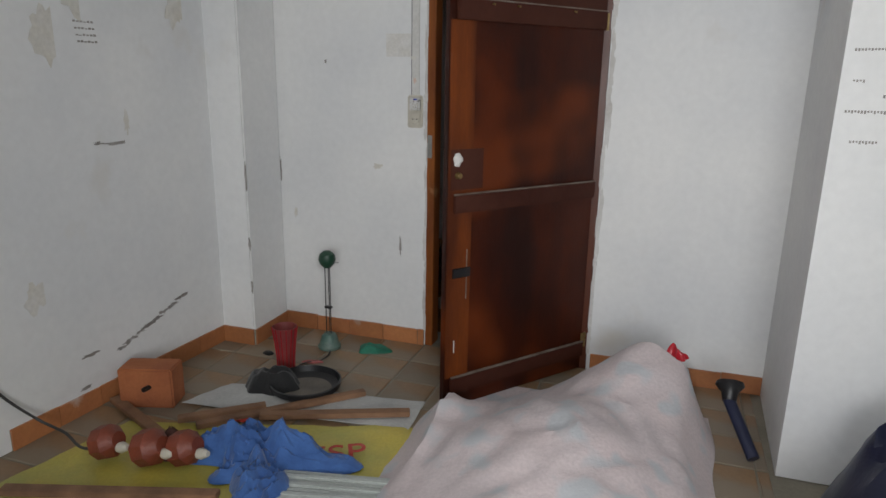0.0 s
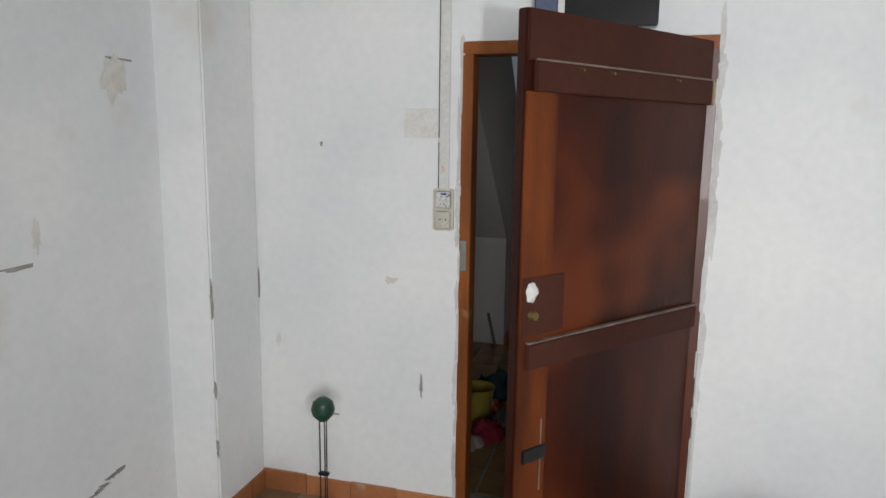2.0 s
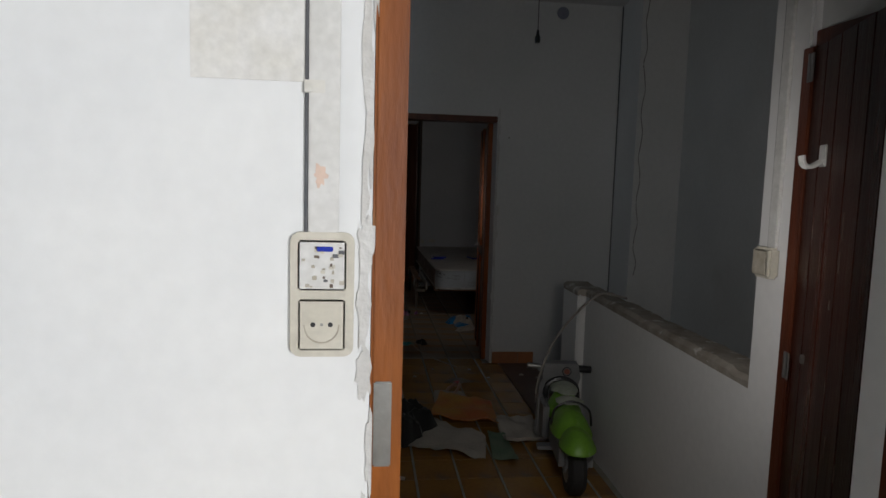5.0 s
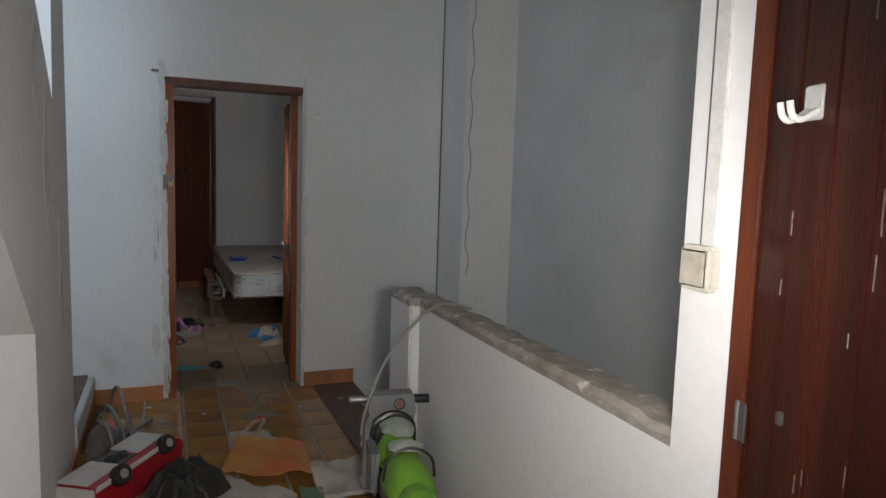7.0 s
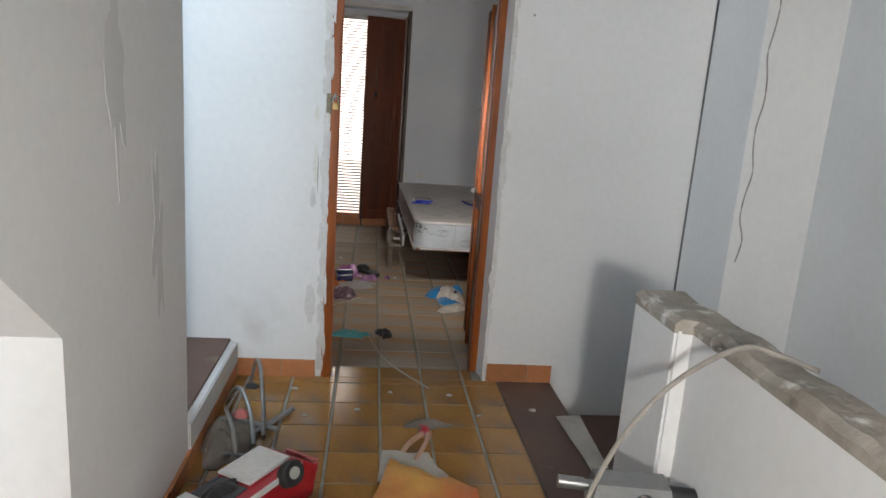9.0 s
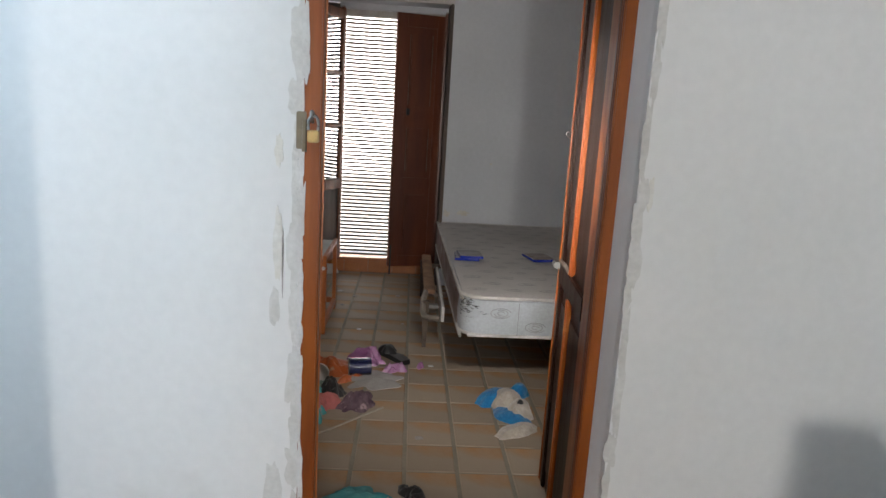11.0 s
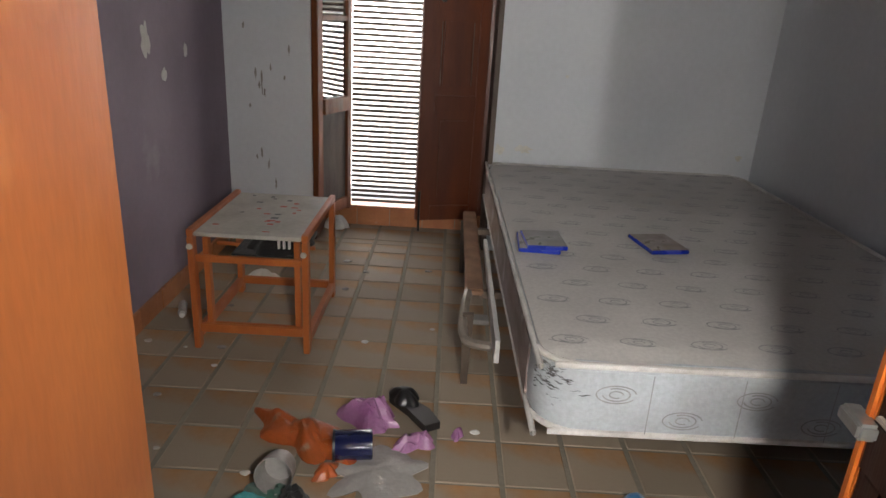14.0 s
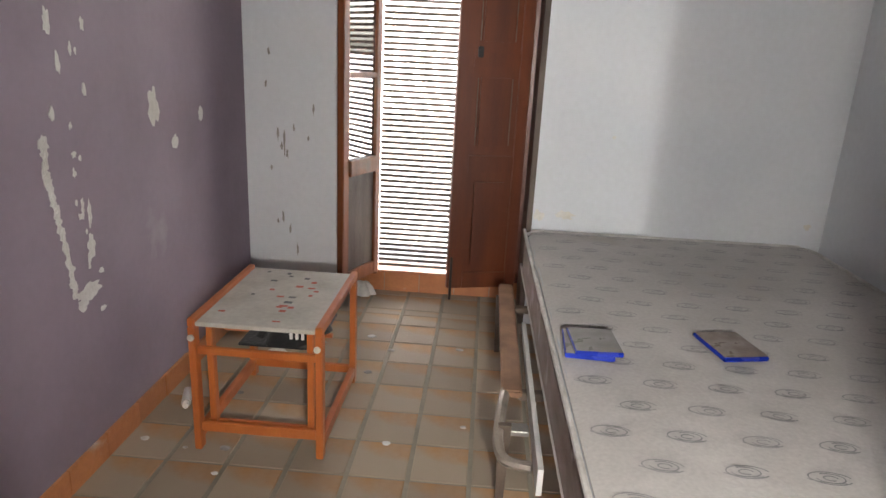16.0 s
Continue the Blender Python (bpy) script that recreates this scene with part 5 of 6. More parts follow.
mv = Matrix.Translation((-0.105, 2.83, 0)) @ Matrix.Rotation(radians(58), 4, "Z") @ Matrix.Diagonal((1.32, 1.0, 1.08, 1))       # local x: along the van


def on_van(bm):
    bm.transform(mv)
    return bm


part("body", on_van(prism([(0.0, 0.0), (0.48, 0.0), (0.50, 0.10), (0.42, 0.165), (0.30, 0.155), (0.0, 0.155)], -0.07, 0.11, "y")), RED_PAINT, van)
part("roof_panel", on_van(box((0.0, -0.03, 0.155), (0.16, 0.115, 0.166), 0.004)), WHITE_PLASTIC, van)
part("roof_panel", on_van(box((0.26, -0.03, 0.158), (0.42, 0.115, 0.169), 0.004)), WHITE_PLASTIC, van)
part("window", on_van(box((0.03, 0.118, 0.118), (0.15, 0.150, 0.126), 0.002)), BLACK, van)
part("window", on_van(box((0.30, 0.118, 0.118), (0.40, 0.150, 0.126), 0.002)), BLACK, van)
part("cab_opening", on_van(box((0.165, -0.03, 0.1545), (0.255, 0.105, 0.1585), 0.001)), BLACK, van)
part("load", on_van(lump((0.21, 0.04, 0.15), 0.06, 0.05, 0.03, 4)), BLACK_CLOTH, van)
part("rear_panel", on_van(box((-0.012, -0.07, 0.0), (-0.001, 0.11, 0.15), 0.003)), WHITE_PLASTIC, van)
part("sill", on_van(box((0.0, -0.076, 0.135), (0.43, -0.068, 0.158), 0.003)), WHITE_PLASTIC, van)
for x in (0.11, 0.37):
    wheel = part("wheel", on_van(lathe([(0.018, -0.018), (0.036, -0.02), (0.042, -0.012), (0.042, 0.012), (0.036, 0.02), (0.018, 0.018)], (x, -0.082, 0.150), 24, Matrix.Rotation(radians(62), 4, "X"))), RUBBER, van)
    part("hub", on_van(lathe([(0.0, -0.012), (0.019, -0.014), (0.019, 0.021), (0.0, 0.022)], (x, -0.082, 0.150), 16, Matrix.Rotation(radians(62), 4, "X"))), DUSTY_TOP, wheel)
part("bumper", on_van(box((0.49, -0.06, 0.05), (0.53, 0.10, 0.11), 0.015)), PINK, van)
part("bonnet", on_van(box((0.02, 0.115, 0.02), (0.44, 0.16, 0.12), 0.01)), RED_PAINT, van)
tagged(part("black_sack", lump((0.30, 2.86, 0.0), 0.19, 0.17, 0.20, 13, 0.45, 30, ragged=0.35, fold_size=8), BLACK_CLOTH), "crumpled black cloth bag beside the toy van", "bag")

tagged(part("orange_folder", sheet(((0.46, 3.02), (0.88, 2.88), (0.90, 3.28), (0.58, 3.47)), 0.035, 0.006, 0.03, 4), ORANGE_COVER), "faded orange and yellow plastic folder", "folder")
tagged(part("creased_sheet", sheet(((0.53, 3.40), (0.86, 3.28), (0.74, 3.60), (0.55, 3.60)), 0.006, 0.003, 0.02, 6), PAPER), "creased dirty white sheet under the folder", "paper")
tagged(part("torn_paper", sheet(((0.30, 2.62), (0.72, 2.45), (0.78, 2.78), (0.52, 3.02)), 0.004, 0.003, 0.03, 8), PAPER), "torn white paper on the tiles", "paper")
tagged(part("rag_heap", lump((0.42, 3.0, 0.0), 0.12, 0.10, 0.07, 16, 0.5, ragged=0.5), PAPER), "crumpled pale rag beside the folder", "rag")
tagged(part("pale_cushion", sheet(((0.88, 2.66), (1.13, 2.66), (1.12, 3.0), (0.87, 3.04)), 0.004, 0.02, 0.035, 11), PAPER), "flattened dusty white cushion cover", "cushion cover")
tagged(part("green_card", sheet(((0.76, 2.45), (0.90, 2.42), (0.90, 2.78), (0.80, 2.84)), 0.006, 0.004, 0.02, 14), GREEN_PAPER), "faded green card on the tiles", "card")
tagged(part("card_scrap", sheet(((1.42, 3.50), (1.50, 3.52), (1.52, 3.99), (1.40, 3.98)), 0.001, 0.004, 0.006, 2), PAPER), "pale card scrap on the brown landing", "card")

doll = lump((0.745, 3.865, 0.0), 0.085, 0.035, 0.03, 5, 0.6, 10, ragged=0.6, seg=30)
lump((0.748, 3.80, 0.0), 0.032, 0.05, 0.045, 7, 0.2, 0, seg=22, rings=8, into=doll)
tube([(0.735, 3.77, 0.02), (0.70, 3.70, 0.035), (0.665, 3.68, 0.015), (0.63, 3.60, 0.012)], 0.011, into=doll)
tube([(0.755, 3.77, 0.02), (0.745, 3.69, 0.03), (0.71, 3.60, 0.02), (0.685, 3.545, 0.012)], 0.011, into=doll)
ob = tagged(part("doll", doll, DOLL), "small fashion doll in a red top with tangled hair", "doll")
ob.data.materials.append(RED_PAINT)
ob.data.materials.append(GREY_RAG)
for f in ob.data.polygons:
    if abs(f.center.x - 0.748) < 0.036 and 3.752 < f.center.y < 3.84 and f.center.z > 0.018:
        f.material_index = 1
    elif f.center.y > 3.825:
        f.material_index = 2
tagged(part("string", tube([(0.48, 5.06, 0.006), (0.52, 4.85, 0.006), (0.60, 4.60, 0.006), (0.70, 4.42, 0.006), (0.80, 4.27, 0.006)], 0.004), STRING), "pale string lying through the doorway", "string")
tubing = thing("chair_frame", "bent chrome tubing of a broken chair", "chair frame", (0.0, 4.0, 0))
part("tube", tube([(-0.10, 4.26, 0.015), (-0.07, 4.24, 0.14), (-0.03, 4.12, 0.16), (0.03, 3.85, 0.05), (0.05, 3.72, 0.015)], 0.010), STEEL, tubing)
part("tube", tube([(-0.14, 4.18, 0.015), (-0.15, 4.0, 0.02), (-0.12, 3.80, 0.10), (-0.06, 3.62, 0.12), (-0.03, 3.55, 0.012)], 0.009), STEEL, tubing)
part("tube", rod((-0.14, 3.9, 0.012), (0.10, 3.78, 0.02), 0.012), GREY_TOY, tubing)
part("tube", rod((-0.02, 3.72, 0.014), (0.14, 3.98, 0.018), 0.012), GREY_TOY, tubing)
part("tube", tube([(-0.17, 4.05, 0.012), (-0.13, 3.98, 0.10), (-0.08, 3.90, 0.15), (-0.02, 3.80, 0.09), (0.02, 3.66, 0.012)], 0.010), STEEL, tubing)
part("tube", rod((-0.16, 3.60, 0.014), (0.06, 3.52, 0.03), 0.012), GREY_TOY, tubing)
part("tube_cap", rod((-0.025, 3.715, 0.014), (-0.035, 3.70, 0.013), 0.014), PINK, tubing)
tagged(part("grey_rag", lump((-0.08, 3.70, 0.0), 0.10, 0.20, 0.08, 31, 0.6, 0, ragged=0.5), GREY_RAG), "crumpled grey rag with scraps", "rag")
tagged(part("pink_foam_piece", lump((-0.06, 3.80, 0.07), 0.035, 0.03, 0.03, 33), PINK), "small pink foam piece on the rags", "foam")
tagged(part("dark_cap_piece", lump((-0.09, 4.25, 0.0), 0.035, 0.025, 0.02, 35), BLACK), "small black cap on the tiles", "cap")
tagged(part("metal_rod", rod((-0.33, 2.53, 0.26), (-0.24, 2.40, 0.012), 0.012), STEEL), "short dark metal rod leaning on the wall", "rod")
tagged(part("yellow_bucket", lathe([(0.0, 0.0), (0.075, 0.0), (0.10, 0.18), (0.105, 0.19), (0.095, 0.18), (0.07, 0.01), (0.0, 0.01)], (-0.09, 1.06, 0.001), 24), YELLOW_PLASTIC), "small yellow plastic bucket on the hall floor", "bucket")
for i, (x, y, rx, ry, h, mt, text) in enumerate((
        (0.02, 1.16, 0.09, 0.05, 0.09, ORANGE_BAG, "crumpled orange cloth beside the yellow bucket"),
        (-0.02, 1.46, 0.16, 0.15, 0.12, mat("dark_teal_bag", (0.01, 0.05, 0.07), (0.02, 0.08, 0.10), 9, 0.6, 0.2), "dark teal bag on the hall floor"),
        (0.03, 0.80, 0.11, 0.09, 0.08, mat("crimson_cloth", (0.42, 0.02, 0.06), (0.32, 0.015, 0.05), 9, 0.85, 0.3), "crumpled crimson cloth on the hall floor"),
        (0.08, 1.02, 0.09, 0.08, 0.06, GREY_RAG, "grey rag on the hall floor"),
        (-0.06, 0.66, 0.10, 0.08, 0.05, PAPER, "crumpled pale rag on the hall floor"),
        (-0.30, 1.30, 0.20, 0.18, 0.16, BLACK_CLOTH, "dark bag under the stairs"))):
    tagged(part("cloth", lump((x, y, 0.0), rx, ry, h, 90 + i, 0.6, 25 * i, ragged=0.5, fold_size=12), mt), text, "cloth", "clothes on the hall floor")
tagged(part("pale_stick", rod((-0.04, 2.36, 0.012), (0.26, 2.24, 0.012), 0.008), IVORY), "thin pale stick on the hall floor", "stick")
for x, y, s in ((0.44, 4.02, 0.016), (0.60, 4.22, 0.012), (0.12, 4.24, 0.02), (1.02, 3.98, 0.012), (0.9, 4.20, 0.014), (0.2, 3.95, 0.016), (1.30, 4.05, 0.02)):
    tagged(part("crumb", lump((x, y, 0.0), s, s * 0.7, s * 0.4, int(x * 50), seg=12, rings=4), PAPER), "small pale scrap on the tiles", "scrap", "floor scraps")

# ---- bedroom ----
mattress = thing("mattress", "bare stained white double mattress with swirl pattern", "mattress", (1.54, 7.14, 0.365))
mm = Matrix.Translation((1.54, 7.145, 0)) @ Matrix.Rotation(radians(0.9), 4, "Z")
MW, ML, MZ0, MZ1, MR = 0.755, 1.19, 0.365, 0.592, 0.13


def rounded(hw, hl, r, n=8):
    pts = []
    for cx, cy, a0 in ((hw - r, hl - r, 0), (-hw + r, hl - r, 90), (-hw + r, -hl + r, 180), (hw - r, -hl + r, 270)):
        for k in range(n + 1):
            a = radians(a0 + 90 * k / n)
            pts.append((cx + r * math.cos(a), cy + r * math.sin(a)))
    return pts


def slab(z0, z1, inset=0.0, bevel=0.02):
    bm = bmesh.new()
    rings = []
    for z, d in ((z0, bevel), (z0 + bevel, 0.0), ((z0 + z1) / 2, -0.006), (z1 - bevel, 0.0), (z1, bevel)):
        rings.append([bm.verts.new((x, y, z)) for x, y in rounded(MW - inset - d, ML - inset - d, MR - d)])
    for a, b in zip(rings, rings[1:]):
        for k in range(len(a)):
            bm.faces.new((a[k], a[(k + 1) % len(a)], b[(k + 1) % len(b)], b[k]))
    bm.faces.new(rings[0])
    bm.faces.new(rings[-1])
    bm.transform(mm)
    return bm


part("core", slab(MZ0, MZ1 - 0.012), MATTRESS_SIDE, mattress, "quilted pale blue-grey side")
bm = bmesh.new()                       # the top panel, slightly domed and uneven
grid = {}
N, K = 40, 56
for i in range(N + 1):
    for j in range(K + 1):
        u, v = -1 + 2 * i / N, -1 + 2 * j / K
        x, y = u * (MW - 0.012), v * (ML - 0.012)
        ex, ey = max(0, abs(x) - (MW - MR)), max(0, abs(y) - (ML - MR))
        d = math.hypot(ex, ey)
        if d > MR - 0.012 and ex and ey:
            s = (MR - 0.012) / d
            x, y = math.copysign(MW - MR + ex * s, x), math.copysign(ML - MR + ey * s, y)
        rim = min(1 - abs(u), 1 - abs(v))
        z = MZ1 - 0.014 + 0.014 * min(1, rim * 14) + 0.006 * noise.noise(Vector((x * 3, y * 3, 1))) * min(1, rim * 6) + 0.003 * noise.noise(Vector((x * 9, y * 9, 4)))
        grid[i, j] = bm.verts.new((x, y, z))
for i in range(N):
    for j in range(K):
        bm.faces.new((grid[i, j], grid[i + 1, j], grid[i + 1, j + 1], grid[i, j + 1]))
ring = [e for e in bm.edges if len(e.link_faces) == 1]
out = bmesh.ops.extrude_edge_only(bm, edges=ring)
for v in [g for g in out["geom"] if isinstance(g, bmesh.types.BMVert)]:
    v.co.z = MZ1 - 0.03
bm.transform(mm)
part("top_panel", bm, MATTRESS, mattress)
for z in (MZ0 + 0.012, MZ1 - 0.014):
    line = [mm @ Vector((x, y, z)) for x, y in rounded(MW + 0.002, ML + 0.002, MR)]
    part("piping", tube(line + [line[0]], 0.009, 8, 2), PIPING, mattress, "pale piping along the edge")
swirl = bmesh.new()
rnd = random.Random(12)


def ring_mark(cx, cy, a, b, wide, put, arc=(0, 360)):
    n = 18
    inner, outer = [], []
    for k in range(n + 1):
        t = radians(arc[0] + (arc[1] - arc[0]) * k / n)
        inner.append(swirl.verts.new(put(cx + (a - wide) * math.cos(t), cy + (b - wide) * math.sin(t))))
        outer.append(swirl.verts.new(put(cx + a * math.cos(t), cy + b * math.sin(t))))
    for k in range(n):
        swirl.faces.new((inner[k], outer[k], outer[k + 1], inner[k + 1]))


def top_z(x, y):
    return MZ1 + 0.006 * noise.noise(Vector((x * 3, y * 3, 1))) + 0.003 * noise.noise(Vector((x * 9, y * 9, 4))) + 0.0035


for r in range(17):
    for c in range(8):
        x = -0.66 + c * 0.19 + (0.095 if r % 2 else 0)
        y = -1.08 + r * 0.135
        if abs(x) > 0.70:
            continue
        for a, b, arc in ((0.052, 0.026, (10, 330)), (0.036, 0.020, (190, 480)), (0.018, 0.011, (0, 300)), (0.064, 0.020, (200, 300))):
            ring_mark(x + rnd.uniform(-0.004, 0.004), y, a, b, 0.0035, lambda p, q: mm @ Vector((p, q, top_z(p, q))), arc)
for k in range(7):
    x = -0.55 + k * 0.185
    z = 0.43 if k % 2 else 0.50
    for a, b, arc in ((0.055, 0.028, (10, 330)), (0.038, 0.021, (190, 480)), (0.020, 0.012, (0, 300))):
        ring_mark(x, z, a, b, 0.004, lambda p, q: mm @ Vector((p, -ML - 0.0075, q)), arc)
for k in range(5):
    x = -0.46 + k * 0.24
    v = [swirl.verts.new(mm @ Vector((x + d, -ML - 0.0072, z))) for d, z in ((0, 0.375), (0.003, 0.375), (0.003, 0.56), (0, 0.56))]
    swirl.faces.new(v)
part("swirl_pattern", swirl, PATTERN, mattress, "grey woven swirls", kind="stuff")

part("side_panel", (lambda b: (b.transform(mm), b)[1])(box((-MW - 0.0085, -ML + 0.15, MZ0 + 0.025), (-MW - 0.001, ML - 0.15, MZ1 - 0.03), 0.003)), MATTRESS_DIRTY, mattress, "grimy brown-stained long side")
scuffs = bmesh.new()
rnd = random.Random(21)
for k in range(70):                    # black scuffs round the worn corner
    a0 = radians(200 + abs(rnd.gauss(0, 1)) * 24)
    a1 = a0 + radians(rnd.uniform(3, 15))
    z0, wide = 0.560 - abs(rnd.gauss(0, 0.04)), rnd.uniform(0.0006, 0.0030)
    rows = []
    for q in range(6):
        a = a0 + (a1 - a0) * q / 5
        w = wide * math.sin(math.pi * (q + 0.25) / 5.5)
        x, y = -MW + MR + (MR + 0.0085) * math.cos(a), -ML + MR + (MR + 0.0085) * math.sin(a)
        if a > radians(270):
            x, y = -MW + MR + (a - radians(270)) * MR, -ML - 0.0085
        zz = z0 + 0.002 * math.sin(q * 1.3 + k)
        rows.append([scuffs.verts.new(mm @ Vector((x, y, max(0.37, zz - w)))), scuffs.verts.new(mm @ Vector((x, y, max(0.371, zz + w))))])
    for p, q in zip(rows, rows[1:]):
        scuffs.faces.new((p[0], q[0], q[1], p[1]))
part("corner_scuff", scuffs, mat("black_scuff", (0.05, 0.05, 0.05), (0.16, 0.16, 0.16), 30, 0.9, 0.1), mattress, "black scuffs on the worn corner", kind="stuff")

bed = thing("bed_base", "worn wooden bed base on dark metal legs", "bed base", (1.5, 7.2, 0))
part("platform", box((0.80, 6.15, 0.315), (2.27, 8.28, 0.3645), 0.006), RAW_WOOD, bed)
part("side_rail", box((0.640, 6.97, 0.305), (0.715, 8.12, 0.335), 0.006), RAW_WOOD, bed, "scratched wooden side rail")
for x, y in ((0.65, 6.785), (0.65, 8.0), (2.2, 6.45), (2.2, 8.0)):
    part("leg", prism([(x - 0.012, 0.0), (x + 0.014, 0.0), (x + 0.022, 0.31), (x - 0.022, 0.31)], y - 0.012, y + 0.012, "y"), DARK_METAL, bed)
part("bent_tube", tube([(0.655, 7.00, 0.315), (0.640, 6.88, 0.312), (0.632, 6.79, 0.290), (0.632, 6.74, 0.255), (0.655, 6.69, 0.235), (0.74, 6.66, 0.235)], 0.019), TUBE_METAL, bed)
part("bracket", box((0.655, 6.80, 0.255), (0.735, 6.86, 0.275), 0.004), STEEL, bed)
part("hanging_board", prism([(6.47, 0.275), (6.47, 0.362), (7.55, 0.362), (7.55, 0.335)], 0.735, 0.752, "x"), GREY_PAPER, bed, "pale board against the mattress")
part("cross_bar", box((0.705, 7.0, 0.28), (0.80, 7.04, 0.31), 0.004), DARK_METAL, bed)
part("cross_bar", box((0.705, 7.85, 0.28), (0.80, 7.89, 0.31), 0.004), DARK_METAL, bed)


def case(at, turn, cover, label, w=0.155, d=0.20):
    c = thing("game_case", label, "disc case", at, "disc cases on the mattress")
    m = Matrix.Translation(at) @ Matrix.Rotation(radians(turn), 4, "Z")
    part("shell", box((-w / 2, -d / 2, 0), (w / 2, d / 2, 0.015), 0.003, m), CASE_BLUE, c)
    part("cover", box((-w / 2 + 0.004, -d / 2 + 0.006, 0.015), (w / 2 - 0.002, d / 2 - 0.004, 0.0165), 0.0, m), cover, c)
    part("spine", box((-w / 2, d / 2, 0.001), (w / 2, d / 2 + 0.003, 0.013), 0.001, m), BLACK, c)
    return c


case((0.895, 6.815, 0.600), -3, CASE_COVER, "blue plastic disc case with a faded grey cover")
case((0.912, 6.80, 0.617), 3, CASE_COVER, "blue plastic disc case lying on another case", w=0.15, d=0.185)
case((1.372, 6.885, 0.600), 12, CASE_COVER_2, "blue plastic disc case with a brown and white cover")

stool = thing("side_table", "small orange wooden side table with a grimy white top", "table", (-0.26, 7.26, 0))
SX0, SX1, SY0, SY1, SZ = -0.500, -0.008, 6.935, 7.575, 0.535
for x in (SX0, SX1 - 0.026):
    part("leg", box((x, SY0, 0.002), (x + 0.026, SY0 + 0.042, SZ - 0.03), 0.003), STOOL_WOOD, stool)
    part("leg", box((x, SY1 - 0.042, 0.002), (x + 0.026, SY1, SZ - 0.03), 0.003), STOOL_WOOD, stool)
    part("armrest", box((x, SY0, SZ - 0.03), (x + 0.026, SY1, SZ + 0.004), 0.004), STOOL_WOOD, stool)
    part("foot_bar", box((x, SY0 + 0.042, 0.04), (x + 0.026, SY1 - 0.042, 0.085), 0.003), STOOL_WOOD, stool)
for x in (SX0 + 0.045, SX1 - 0.07):
    part("inner_post", box((x, SY0 + 0.05, 0.085), (x + 0.024, SY0 + 0.085, SZ - 0.045), 0.003), STOOL_WOOD, stool)
part("front_bar", box((SX0 + 0.026, SY0 + 0.012, 0.395), (SX1 - 0.026, SY0 + 0.032, 0.425), 0.004), STOOL_WOOD, stool)
part("front_bar", box((SX0 + 0.026, SY0 + 0.012, 0.075), (SX1 - 0.026, SY0 + 0.032, 0.115), 0.004), STOOL_WOOD, stool)
part("front_bar", box((SX0 + 0.026, SY0 + 0.06, 0.05), (SX1 - 0.026, SY0 + 0.08, 0.10), 0.004), STOOL_WOOD, stool)
part("back_bar", box((SX0 + 0.026, SY1 - 0.035, 0.05), (SX1 - 0.026, SY1 - 0.015, 0.09), 0.004), STOOL_WOOD, stool)
top = part("top", box((SX0 + 0.027, SY0 + 0.004, SZ - 0.026), (SX1 - 0.027, SY1 - 0.004, SZ - 0.010), 0.003), STOOL_TOP, stool, "grimy white top with small red and grey prints")
rnd = random.Random(6)
for k in range(22):
    x, y = rnd.uniform(SX0 + 0.06, SX1 - 0.10), rnd.uniform(SY0 + 0.05, SY1 - 0.06)
    part("print", box((x, y, SZ - 0.010), (x + rnd.uniform(0.012, 0.034), y + rnd.uniform(0.010, 0.022), SZ - 0.0092), 0.0), RED_PRINT if rnd.random() < 0.45 else DARK_PRINT, top)
for x, z in ((SX0 + 0.012, 0.465), (SX1 - 0.018, 0.455)):
    part("bolt_cap", lathe([(0.0, 0.0), (0.013, 0.0), (0.012, 0.006), (0.0, 0.009)], (x, SY0 - 0.0005, z), 14, Matrix.Rotation(radians(90), 4, "X")), WHITE_PLASTIC, stool)
part("hanging_bag", lump((-0.20, 7.20, 0.40), 0.13, 0.16, 0.105, 41, 0.3), BLACK_CLOTH, stool, "black bag stuffed under the top")
for k in range(3):
    part("bag_stripe", box((-0.16 + k * 0.022, 7.045, 0.435), (-0.150 + k * 0.022, 7.055, 0.49), 0.001), WHITE_PLASTIC, stool)
part("bag_shelf", box((-0.36, 7.05, 0.392), (-0.06, 7.40, 0.402), 0.002), BLACK_CLOTH, stool)
part("bag_bar", box((SX0 + 0.026, 7.20, 0.38), (SX1 - 0.026, 7.22, 0.394), 0.002), STOOL_WOOD, stool)
tagged(part("yellow_scrap", lump((-0.42, 7.72, 0.0), 0.09, 0.07, 0.06, 43, 0.5), PATCHY), "yellowish plaster rubble behind the side table", "rubble")
bottle = thing("small_bottle", "small clear plastic bottle lying by the wall", "bottle", (-0.69, 7.26, 0))
part("body", rod((-0.70, 7.32, 0.022), (-0.665, 7.22, 0.022), 0.02), WHITE_BAG, bottle)
part("cap", rod((-0.665, 7.22, 0.022), (-0.656, 7.195, 0.022), 0.012), WHITE_PLASTIC, bottle)

tagged(part("orange_bag", lump((0.10, 6.36, 0.0), 0.19, 0.085, 0.06, 51, 0.35, -40, ragged=0.5, fold_size=11), ORANGE_BAG), "torn orange foil bag on the floor", "bag")
tagged(part("orange_scrap", lump((0.205, 6.19, 0.0), 0.05, 0.035, 0.03, 52, 0.4, 60, ragged=0.5), ORANGE_BAG), "torn corner of an orange foil bag", "scrap")
tagged(part("lilac_wrapper", lump((0.31, 6.50, 0.0), 0.13, 0.085, 0.075, 53, 0.6, -35, ragged=0.5, fold_size=15), LILAC), "shiny lilac foil wrapper, crumpled", "wrapper")
